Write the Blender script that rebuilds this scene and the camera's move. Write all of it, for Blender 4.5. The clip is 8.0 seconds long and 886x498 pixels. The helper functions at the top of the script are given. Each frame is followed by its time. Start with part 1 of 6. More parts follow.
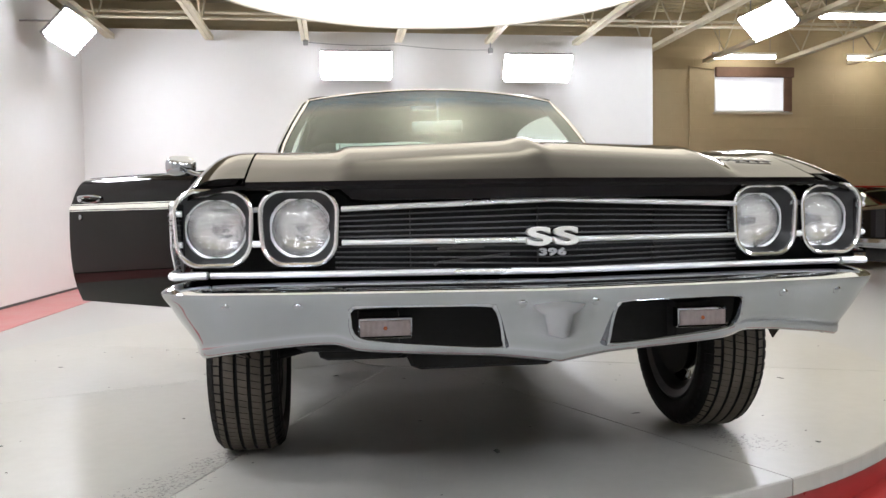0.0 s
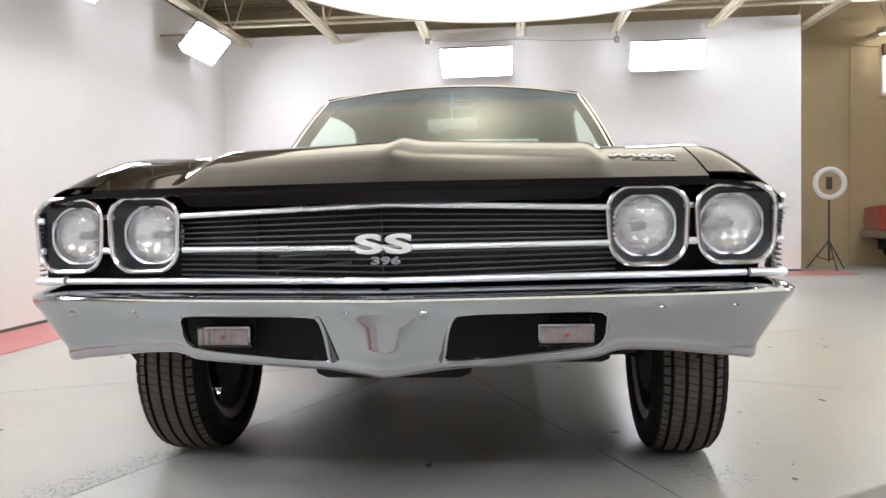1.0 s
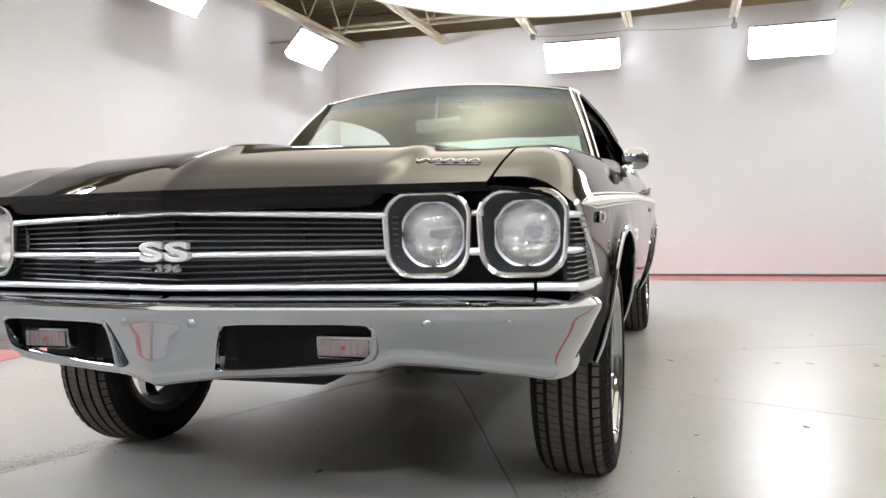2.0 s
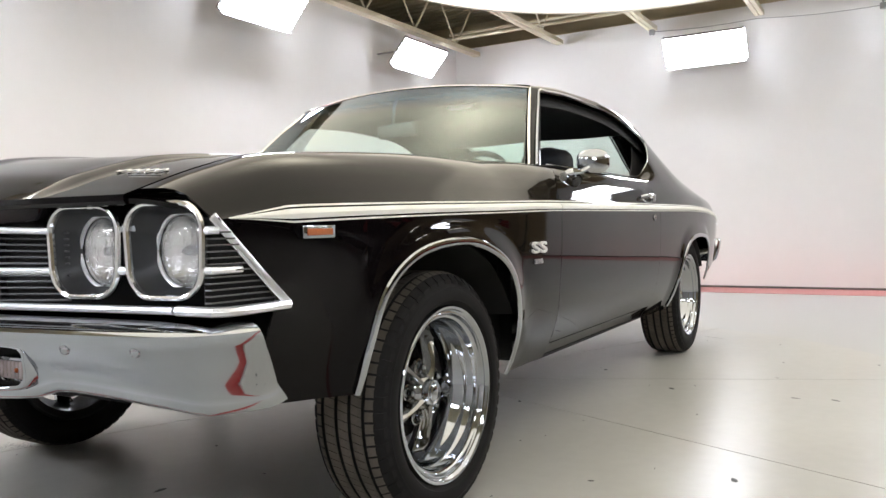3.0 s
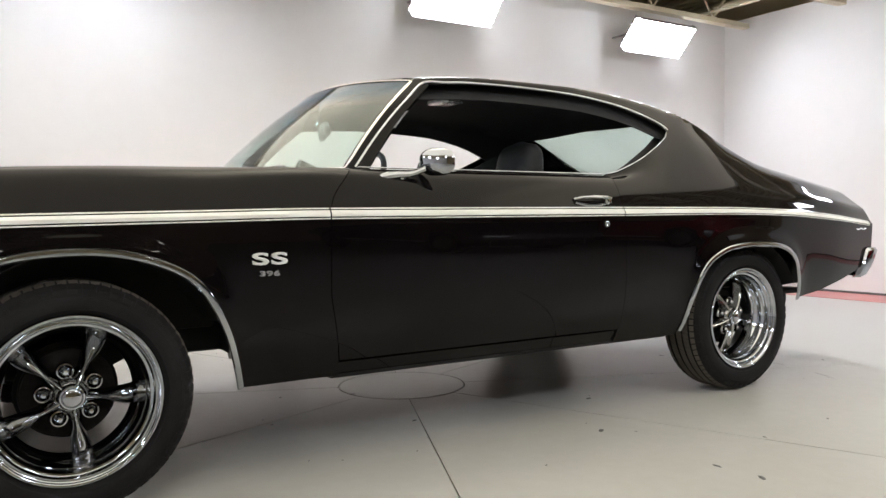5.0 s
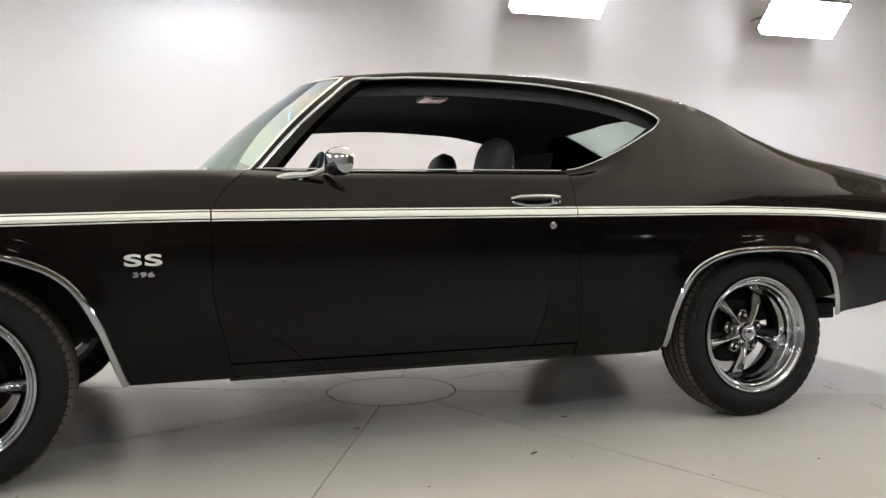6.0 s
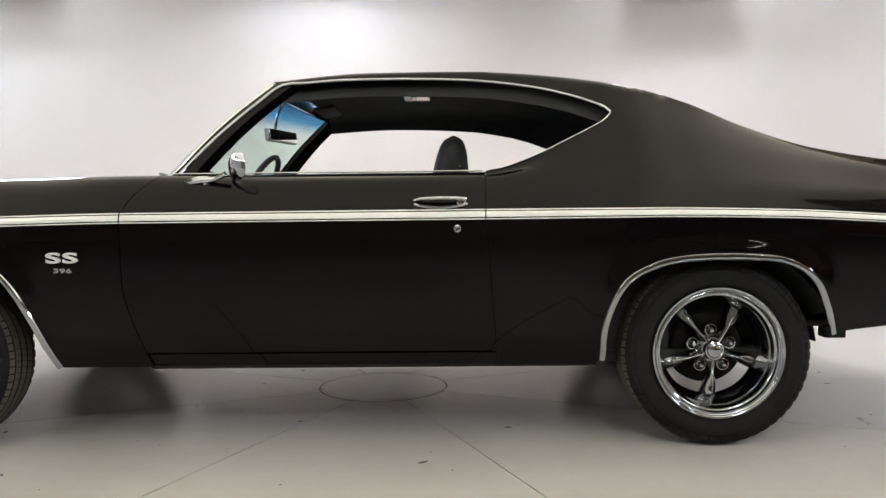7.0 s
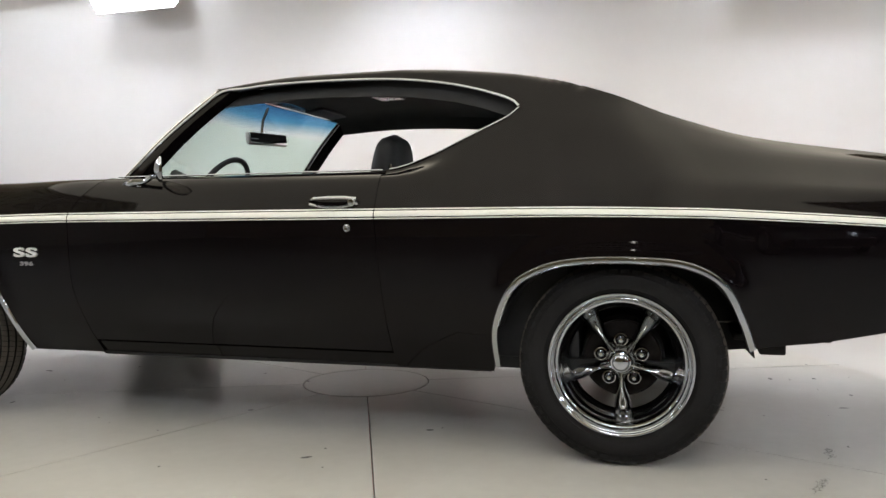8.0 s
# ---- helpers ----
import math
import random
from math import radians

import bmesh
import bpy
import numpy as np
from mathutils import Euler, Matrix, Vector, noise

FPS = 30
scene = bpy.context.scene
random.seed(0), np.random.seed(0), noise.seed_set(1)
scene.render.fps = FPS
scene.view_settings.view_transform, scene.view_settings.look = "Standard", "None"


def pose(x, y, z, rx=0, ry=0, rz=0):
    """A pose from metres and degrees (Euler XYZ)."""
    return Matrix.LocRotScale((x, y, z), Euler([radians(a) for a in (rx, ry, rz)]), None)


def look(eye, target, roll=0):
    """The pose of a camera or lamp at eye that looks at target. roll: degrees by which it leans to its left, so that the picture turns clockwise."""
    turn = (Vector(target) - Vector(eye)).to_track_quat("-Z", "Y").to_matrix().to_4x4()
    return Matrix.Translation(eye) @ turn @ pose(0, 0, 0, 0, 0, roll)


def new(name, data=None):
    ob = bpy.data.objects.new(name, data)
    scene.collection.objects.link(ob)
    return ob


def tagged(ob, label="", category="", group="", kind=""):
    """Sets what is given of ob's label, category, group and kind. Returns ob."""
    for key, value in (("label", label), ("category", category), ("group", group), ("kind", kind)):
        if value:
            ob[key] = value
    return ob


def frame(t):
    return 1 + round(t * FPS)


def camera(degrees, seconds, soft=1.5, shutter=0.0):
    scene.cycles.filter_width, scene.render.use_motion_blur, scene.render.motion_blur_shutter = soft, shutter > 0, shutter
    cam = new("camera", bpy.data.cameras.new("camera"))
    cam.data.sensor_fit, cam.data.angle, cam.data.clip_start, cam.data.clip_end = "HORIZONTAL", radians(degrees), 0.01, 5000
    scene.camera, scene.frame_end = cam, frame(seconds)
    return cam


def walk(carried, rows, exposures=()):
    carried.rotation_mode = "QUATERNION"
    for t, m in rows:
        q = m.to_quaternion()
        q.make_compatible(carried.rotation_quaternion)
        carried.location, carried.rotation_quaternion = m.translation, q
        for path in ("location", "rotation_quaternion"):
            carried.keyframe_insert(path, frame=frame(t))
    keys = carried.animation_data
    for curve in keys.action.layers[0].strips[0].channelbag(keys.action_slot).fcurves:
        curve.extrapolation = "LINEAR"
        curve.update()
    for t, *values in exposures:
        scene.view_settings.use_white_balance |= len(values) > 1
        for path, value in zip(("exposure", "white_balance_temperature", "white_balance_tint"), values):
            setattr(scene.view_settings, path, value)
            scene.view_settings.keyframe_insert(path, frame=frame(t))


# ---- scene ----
cam = camera(59.5, 8.0)
PATH = [
    (0, (-0.494, -2.657, 0.764), (-0.225, -0.677, 0.679), -0.9),
    (0.5, (-0.115, -2.631, 0.76), (-0.079, -0.633, 0.683), -1.1),
    (1, (0.271, -2.574, 0.776), (0.094, -0.584, 0.686), -1.2),
    (1.5, (0.686, -2.456, 0.783), (0.283, -0.5, 0.688), -1.0),
    (2, (1.068, -2.361, 0.784), (0.486, -0.45, 0.694), -1.2),
    (3.3, (2.163, -1.569, 0.779), (1.027, 0.076, 0.7), -1.0),
    (3.5, (2.315, -1.444, 0.81), (1.104, 0.145, 0.714), -0.7),
    (4, (2.65, -1.04, 0.814), (1.258, 0.394, 0.721), -0.6),
    (4.5, (2.969, -0.65, 0.818), (1.408, 0.596, 0.729), -0.5),
    (6, (3.467, 0.728, 0.805), (1.556, 1.315, 0.734), -0.7),
    (6.5, (3.581, 1.305, 0.84), (1.603, 1.588, 0.747), -0.6),
    (7, (3.596, 1.907, 0.847), (1.599, 1.882, 0.749), -0.6),
    (7.5, (3.547, 2.445, 0.82), (1.569, 2.16, 0.74), -0.7),
    (8, (3.413, 2.986, 0.844), (1.493, 2.434, 0.744), -0.7),
]
walk(cam, [(t, look(eye, target, roll)) for t, eye, target, roll in PATH], [(0.0, 0.05), (1.0, 0.06), (2.0, 0.07), (3.5, 0.03), (5.0, 0.0), (8.0, 0.0)])

# world, exposure
world = bpy.data.worlds.new("world")
scene.world = world
world.use_nodes = True
wn = world.node_tree.nodes
sky = wn.new("ShaderNodeTexSky")
sky.sky_type, sky.sun_disc, sky.sun_elevation, sky.sun_rotation = "NISHITA", False, radians(40), radians(20)
world.node_tree.links.new(sky.outputs[0], wn["Background"].inputs[0])
wn["Background"].inputs[1].default_value = 0.15
scene.view_settings.exposure = 0.0
TUBE_POWER, STRIP_POWER = 40.5, 20.0


# ---- materials ----
def material(name, colour, rough=0.5, metal=0.0, coat=0.0, spread=0.0, scale=8.0, fine=60.0, bump=0.0, rough_spread=0.0, stretch=(1, 1, 1)):
    """A surface with variation at two scales in tone, gloss and relief."""
    m = bpy.data.materials.new(name)
    m.use_nodes = True
    n, l = m.node_tree.nodes, m.node_tree.links
    b = n["Principled BSDF"]
    b.inputs["Base Color"].default_value = (*colour, 1)
    b.inputs["Roughness"].default_value, b.inputs["Metallic"].default_value = rough, metal
    b.inputs["Coat Weight"].default_value, b.inputs["Coat Roughness"].default_value = coat, 0.03
    if spread or bump or rough_spread:
        co, mp = n.new("ShaderNodeTexCoord"), n.new("ShaderNodeMapping")
        mp.inputs["Scale"].default_value = stretch
        l.new(co.outputs["Object"], mp.inputs[0])
        big, small = n.new("ShaderNodeTexNoise"), n.new("ShaderNodeTexNoise")
        big.inputs["Scale"].default_value, small.inputs["Scale"].default_value = scale, fine
        big.inputs["Detail"].default_value, small.inputs["Detail"].default_value = 5, 3
        l.new(mp.outputs[0], big.inputs[0]), l.new(mp.outputs[0], small.inputs[0])
        mix = n.new("ShaderNodeMath")
        mix.operation = "MULTIPLY_ADD"
        l.new(small.outputs[0], mix.inputs[0])
        mix.inputs[1].default_value = 0.35
        l.new(big.outputs[0], mix.inputs[2])
        if spread:
            r = n.new("ShaderNodeMapRange")
            r.inputs[1].default_value, r.inputs[2].default_value = 0.35, 1.0
            r.inputs[3].default_value, r.inputs[4].default_value = 1 - spread, 1 + spread
            l.new(mix.outputs[0], r.inputs[0])
            v = n.new("ShaderNodeVectorMath")
            v.operation = "SCALE"
            v.inputs[0].default_value = colour
            l.new(r.outputs[0], v.inputs["Scale"])
            l.new(v.outputs[0], b.inputs["Base Color"])
        if rough_spread:
            r = n.new("ShaderNodeMapRange")
            r.inputs[1].default_value, r.inputs[2].default_value = 0.35, 1.0
            r.inputs[3].default_value, r.inputs[4].default_value = max(0.0, rough - rough_spread), min(1.0, rough + rough_spread)
            l.new(mix.outputs[0], r.inputs[0]), l.new(r.outputs[0], b.inputs["Roughness"])
        if bump:
            bp = n.new("ShaderNodeBump")
            bp.inputs["Strength"].default_value, bp.inputs["Distance"].default_value = 0.6, bump
            l.new(mix.outputs[0], bp.inputs["Height"]), l.new(bp.outputs[0], b.inputs["Normal"])
    return m


def glow(name, colour, power):
    m = bpy.data.materials.new(name)
    m.use_nodes = True
    b = m.node_tree.nodes["Principled BSDF"]
    b.inputs["Base Color"].default_value = (0.9, 0.9, 0.9, 1)
    b.inputs["Emission Color"].default_value, b.inputs["Emission Strength"].default_value = (*colour, 1), power
    return m


def glass(name, colour, rough=0.0, bump=0.0, scale=(0, 90, 0)):
    """Clear glass; bump presses ribs into it."""
    m = bpy.data.materials.new(name)
    m.use_nodes = True
    n, l = m.node_tree.nodes, m.node_tree.links
    b = n["Principled BSDF"]
    b.inputs["Base Color"].default_value = (*colour, 1)
    b.inputs["Transmission Weight"].default_value, b.inputs["Roughness"].default_value, b.inputs["IOR"].default_value = 1, rough, 1.5
    if bump:
        co, w, bp = n.new("ShaderNodeTexCoord"), n.new("ShaderNodeTexWave"), n.new("ShaderNodeBump")
        w.bands_direction, w.inputs["Scale"].default_value, w.inputs["Distortion"].default_value = "X", 16, 5.0
        w.inputs["Detail"].default_value, w.inputs["Detail Scale"].default_value = 1, 8
        l.new(co.outputs["Object"], w.inputs[0])
        bp.inputs["Distance"].default_value, bp.inputs["Strength"].default_value = bump, 1
        l.new(w.outputs["Fac"], bp.inputs["Height"]), l.new(bp.outputs[0], b.inputs["Normal"])
    return m


PAINT = material("black_paint", (0.0034, 0.0025, 0.0029), 0.5, coat=1.0, scale=1.8, fine=220, bump=0.0002)
PAINT.node_tree.nodes["Principled BSDF"].inputs["Specular IOR Level"].default_value = 0.0
PAINT.node_tree.nodes["Principled BSDF"].inputs["Coat IOR"].default_value = 1.28
TRIMCHROME = material("trim_chrome", (0.82, 0.82, 0.82), 0.18, metal=1.0, scale=3, rough_spread=0.03)
CHROME = material("chrome", (0.46, 0.48, 0.51), 0.07, metal=1.0, scale=3, fine=40, bump=0.0004, rough_spread=0.03)
BRIGHT = material("polished_trim", (0.90, 0.92, 0.95), 0.28, metal=0.8, scale=1.5, fine=4, rough_spread=0.03)
STRIPE = material("cream_stripe", (0.80, 0.79, 0.73), 0.5, spread=0.03, scale=5)
BADGE = material("badge_white_metal", (0.82, 0.82, 0.80), 0.35, metal=0.35, scale=40, spread=0.05)
SPOKE = material("dark_chrome", (0.34, 0.34, 0.34), 0.05, metal=1.0, scale=3, rough_spread=0.03)
RUBBER = material("tyre_rubber", (0.0150, 0.0143, 0.0143), 0.6, spread=0.3, scale=9, fine=120, bump=0.0004, rough_spread=0.1)
RUBBER.node_tree.nodes["Principled BSDF"].inputs["Specular IOR Level"].default_value = 0.07
TREAD = material("dusty_tread", (0.085, 0.072, 0.057), 0.85, spread=0.35, scale=14, fine=160, bump=0.0005)
DARK = material("underbody_black", (0.018, 0.018, 0.018), 0.7, spread=0.3, scale=6, bump=0.001)
DARK.node_tree.nodes["Principled BSDF"].inputs["Specular IOR Level"].default_value = 0.2
GRILLEBAR = material("grille_bar_grey", (0.10, 0.10, 0.105), 0.35, metal=0.4, scale=12, spread=0.1)
GRILLE = material("grille_black", (0.013, 0.013, 0.014), 0.5, scale=12, spread=0.2)
GRILLE.node_tree.nodes["Principled BSDF"].inputs["Specular IOR Level"].default_value = 0.2
BUCKET = material("bezel_grey", (0.028, 0.029, 0.031), 0.4, spread=0.15, scale=20)
VINYL = material("black_vinyl", (0.019, 0.019, 0.020), 0.5, spread=0.2, scale=30, fine=300, bump=0.0004)
VINYL.node_tree.nodes["Principled BSDF"].inputs["Specular IOR Level"].default_value = 0.22
LINER = material("headliner_cloth", (0.022, 0.022, 0.022), 0.9, spread=0.2, scale=20, bump=0.0006)
BARREL = material("dull_dark_steel", (0.07, 0.07, 0.07), 0.4, metal=0.9, spread=0.2, scale=12)
STEEL = material("dull_steel", (0.30, 0.29, 0.28), 0.4, metal=1.0, spread=0.2, scale=12, rough_spread=0.15)
RUST = material("brown_iron", (0.012, 0.010, 0.009), 0.8, spread=0.4, scale=30, bump=0.001)
RUST.node_tree.nodes["Principled BSDF"].inputs["Specular IOR Level"].default_value = 0.1
DULLBADGE = material("dull_badge_metal", (0.36, 0.36, 0.37), 0.4, metal=0.3, scale=40, spread=0.05)
AMBER = material("marker_lens", (0.35, 0.09, 0.03), 0.15, coat=1.0, spread=0.1, scale=40)
FROST = material("frosted_lens", (0.26, 0.21, 0.20), 0.18, coat=1.0, spread=0.12, scale=60, fine=200, bump=0.0006)
REFLECTOR = material("lamp_reflector", (0.95, 0.95, 0.96), 0.04, metal=1.0, scale=13, fine=45, bump=0.010, stretch=(0.4, 1, 2.2))
# red floor paint made paler: the glare on it is put into the colour
BANDRED = material("glare_pale_red_paint", (0.52, 0.17, 0.16), 0.35, spread=0.12, scale=2, fine=20, rough_spread=0.1)
WINDGLASS = glass("tinted_glass", (0.77, 0.93, 0.865))
BANDGLASS = glass("blue_band_glass", (0.30, 0.58, 0.80))
n, l = BANDGLASS.node_tree.nodes, BANDGLASS.node_tree.links
co, sep, fade = n.new("ShaderNodeTexCoord"), n.new("ShaderNodeSeparateXYZ"), n.new("ShaderNodeValToRGB")
rise = n.new("ShaderNodeMapRange")
rise.inputs[1].default_value, rise.inputs[2].default_value = 1.262, 1.372
fade.color_ramp.elements[0].color, fade.color_ramp.elements[1].color = (0.84, 0.93, 0.91, 1), (0.03, 0.15, 0.38, 1)
mid = fade.color_ramp.elements.new(0.5)
mid.color = (0.10, 0.36, 0.62, 1)
l.new(co.outputs["Object"], sep.inputs[0]), l.new(sep.outputs[2], rise.inputs[0])
l.new(rise.outputs[0], fade.inputs[0]), l.new(fade.outputs[0], n["Principled BSDF"].inputs["Base Color"])
LENSGLASS = glass("headlamp_glass", (0.97, 0.97, 0.97), 0.03, 0.0005)
LENSGLASS.node_tree.nodes["Principled BSDF"].inputs["Transmission Weight"].default_value = 0.92
LENSGLASS.node_tree.nodes["Principled BSDF"].inputs["IOR"].default_value = 1.28
LENSGLASS.node_tree.nodes["Principled BSDF"].inputs["Coat Weight"].default_value = 1.0
MIRRORGLASS = material("mirror_glass", (0.9, 0.9, 0.9), 0.01, metal=1.0)
WHITEWALL = material("white_wall_paint", (0.80, 0.79, 0.78), 0.55, spread=0.03, scale=0.7, fine=9, bump=0.0012)
FLOORPAINT = material("grey_floor_paint", (0.40, 0.40, 0.385), 0.33, spread=0.06, scale=0.6, fine=9, rough_spread=0.02)
DISCPAINT = material("turntable_paint", (0.428, 0.42, 0.388), 0.30, spread=0.12, scale=0.9, fine=18)
DISCPAINT.node_tree.nodes["Principled BSDF"].inputs["Specular IOR Level"].default_value = 0.24
JOINTDARK = material("joint_line", (0.10, 0.10, 0.095), 0.7, spread=0.3, scale=14)
DUST = material("tyre_dust", (0.17, 0.165, 0.155), 0.5, spread=0.3, scale=20)
REDPAINT = material("red_floor_paint", (0.34, 0.03, 0.03), 0.3, spread=0.12, scale=2, fine=20, rough_spread=0.1)
DECK = material("cream_deck", (0.55, 0.48, 0.31), 0.6, spread=0.15, scale=1.2, fine=12)
JOIST = material("cream_steel", (0.62, 0.56, 0.42), 0.5, spread=0.1, scale=4)


def painted_glow_fabric():
    """Beige glowing canopy cloth: dim, with front light pool and brighter rear painted in."""
    m = glow("painted_glow_fabric", (1.0, 0.915, 0.72), 1.0)
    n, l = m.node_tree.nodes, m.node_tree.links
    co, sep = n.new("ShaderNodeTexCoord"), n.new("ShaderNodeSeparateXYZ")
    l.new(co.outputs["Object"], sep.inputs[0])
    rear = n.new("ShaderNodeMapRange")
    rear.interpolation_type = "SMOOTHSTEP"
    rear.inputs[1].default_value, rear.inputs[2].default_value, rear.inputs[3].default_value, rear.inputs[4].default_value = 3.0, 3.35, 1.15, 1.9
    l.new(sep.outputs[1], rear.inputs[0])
    # lamp is a painted bright pool; no lamp hangs above the cloth
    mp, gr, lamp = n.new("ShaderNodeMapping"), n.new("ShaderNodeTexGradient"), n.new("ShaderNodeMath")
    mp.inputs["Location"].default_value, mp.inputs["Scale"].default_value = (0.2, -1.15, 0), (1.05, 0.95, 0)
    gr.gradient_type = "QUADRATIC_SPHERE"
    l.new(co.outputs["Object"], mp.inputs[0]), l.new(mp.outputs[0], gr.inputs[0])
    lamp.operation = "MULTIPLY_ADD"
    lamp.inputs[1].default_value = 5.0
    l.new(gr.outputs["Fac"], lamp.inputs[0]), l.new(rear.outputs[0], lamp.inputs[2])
    # far-end dimming and the shading of cloth folds are painted into the glow too
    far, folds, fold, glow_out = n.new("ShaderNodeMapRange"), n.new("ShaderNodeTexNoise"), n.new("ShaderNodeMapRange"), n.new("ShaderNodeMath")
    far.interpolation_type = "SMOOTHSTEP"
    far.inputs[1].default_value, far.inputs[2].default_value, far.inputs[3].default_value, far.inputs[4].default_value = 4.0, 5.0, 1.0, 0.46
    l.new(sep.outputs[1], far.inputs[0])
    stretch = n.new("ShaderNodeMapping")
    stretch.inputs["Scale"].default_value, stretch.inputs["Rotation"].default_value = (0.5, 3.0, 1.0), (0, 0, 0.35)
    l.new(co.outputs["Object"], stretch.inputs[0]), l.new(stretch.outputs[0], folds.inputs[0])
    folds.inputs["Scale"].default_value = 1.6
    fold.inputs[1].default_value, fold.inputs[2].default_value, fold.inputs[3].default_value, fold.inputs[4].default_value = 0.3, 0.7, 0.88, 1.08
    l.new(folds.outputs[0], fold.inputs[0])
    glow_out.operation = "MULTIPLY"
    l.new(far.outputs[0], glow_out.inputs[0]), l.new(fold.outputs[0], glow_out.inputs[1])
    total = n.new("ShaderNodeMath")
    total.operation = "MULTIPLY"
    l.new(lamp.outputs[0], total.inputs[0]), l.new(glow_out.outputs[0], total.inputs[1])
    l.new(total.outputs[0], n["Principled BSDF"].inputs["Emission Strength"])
    return m


FABRIC = painted_glow_fabric()
TUBE = glow("lamp_tube", (0.945, 0.985, 1.075), TUBE_POWER)
STRIPTUBE = glow("strip_tube", (1.0, 0.97, 0.90), STRIP_POWER)
HOUSING = material("lamp_housing", (0.30, 0.30, 0.30), 0.45, metal=0.6, spread=0.1, scale=10)
BROWN = material("brown_valance", (0.17, 0.095, 0.06), 0.7, spread=0.2, scale=6)
PLASTICW = material("white_plastic", (0.75, 0.75, 0.74), 0.4, spread=0.03, scale=10)
STANDBLACK = material("stand_black", (0.05, 0.045, 0.04), 0.5, spread=0.2, scale=20)
REDCAR = material("red_car_paint", (0.42, 0.012, 0.015), 0.2, coat=1.0, spread=0.05, scale=3)


def block_wall_material():
    """Tan painted blockwork with shallow joints and faint stains."""
    m = material("tan_block_paint", (0.50, 0.40, 0.24), 0.6, spread=0.10, scale=0.8, fine=7)
    n, l = m.node_tree.nodes, m.node_tree.links
    co, mp, br, bp = n.new("ShaderNodeTexCoord"), n.new("ShaderNodeMapping"), n.new("ShaderNodeTexBrick"), n.new("ShaderNodeBump")
    mp.inputs["Rotation"].default_value = (radians(90), 0, 0)
    l.new(co.outputs["Object"], mp.inputs[0]), l.new(mp.outputs[0], br.inputs[0])
    br.inputs["Scale"].default_value, br.inputs["Brick Width"].default_value, br.inputs["Row Height"].default_value = 1, 0.4, 0.2
    br.inputs["Mortar Size"].default_value = 0.006
    bp.inputs["Distance"].default_value, bp.inputs["Strength"].default_value, bp.invert = 0.004, 0.6, True
    l.new(br.outputs["Fac"], bp.inputs["Height"]), l.new(bp.outputs[0], n["Principled BSDF"].inputs["Normal"])
    return m


BLOCKWALL = block_wall_material()


# ---- mesh helpers ----
def part(name, bm, mat, parent=None, label="", smooth=True, thick=0.0, sharp=35):
    """Links a bmesh as one mesh object under its thing."""
    me = bpy.data.meshes.new(name)
    bmesh.ops.recalc_face_normals(bm, faces=bm.faces) if not thick else None
    bm.edges.index_update()
    rim = [e.index for e in bm.edges if e.is_boundary] if thick else []
    bm.to_mesh(me)
    bm.free()
    me.materials.append(mat)
    ob = new(name, me)
    if smooth:
        me.shade_smooth()
        me.set_sharp_from_angle(angle=radians(sharp))
        for i in rim:
            me.edges[i].use_edge_sharp = True
    if thick:
        mod = ob.modifiers.new("thickness", "SOLIDIFY")
        mod.thickness, mod.offset = thick, -1
    ob.parent = parent
    if label:
        ob["label"] = label
    return ob


def thing(name, label, category, group="", at=None):
    ob = new(name)
    ob.empty_display_size = 0.1
    if at is not None:
        ob.matrix_basis = at
    return tagged(ob, label, category, group)


def spline(table):
    """A smooth function through (position, value) pairs, held flat past the ends."""
    xs = np.array([p[0] for p in table], float)
    ys = np.array([p[1] for p in table], float)
    h, d = np.diff(xs), np.diff(ys) / np.diff(xs)
    m = np.zeros(len(xs))
    m[0], m[-1] = d[0], d[-1]
    for i in range(1, len(xs) - 1):
        if d[i - 1] * d[i] > 0:
            a, b = 2 * h[i] + h[i - 1], h[i] + 2 * h[i - 1]
            m[i] = (a + b) / (a / d[i - 1] + b / d[i])

    def at(x):
        x = min(max(x, xs[0]), xs[-1])
        i = min(int(np.searchsorted(xs, x, side="right")) - 1, len(xs) - 2)
        i = max(i, 0)
        t = (x - xs[i]) / h[i]
        return float((2 * t**3 - 3 * t**2 + 1) * ys[i] + (t**3 - 2 * t**2 + t) * h[i] * m[i] + (3 * t**2 - 2 * t**3) * ys[i + 1] + (t**3 - t**2) * h[i] * m[i + 1])

    return at


def resample(pts, n, closed=False):
    """n points at even steps along a Catmull-Rom curve through pts."""
    p = [Vector(q) for q in pts]
    k = len(p)
    dense = []
    for i in range(k if closed else k - 1):
        a = p[i - 1] if closed or i > 0 else p[0] * 2 - p[1]
        b, c = p[i], p[(i + 1) % k]
        d = p[(i + 2) % k] if closed or i + 2 < k else p[-1] * 2 - p[-2]
        for j in range(12):
            t = j / 12
            dense.append(0.5 * (2 * b + (c - a) * t + (2 * a - 5 * b + 4 * c - d) * t * t + (3 * b - a - 3 * c + d) * t**3))
    dense.append(p[0] if closed else p[-1])
    cum = np.concatenate([[0], np.cumsum([(dense[i + 1] - dense[i]).length for i in range(len(dense) - 1)])])
    out = []
    for s in np.linspace(0, cum[-1], n + 1 if closed else n)[: n if closed else None]:
        i = min(int(np.searchsorted(cum, s, side="right")) - 1, len(dense) - 2)
        out.append(dense[i].lerp(dense[i + 1], (s - cum[i]) / max(1e-9, cum[i + 1] - cum[i])))
    return out


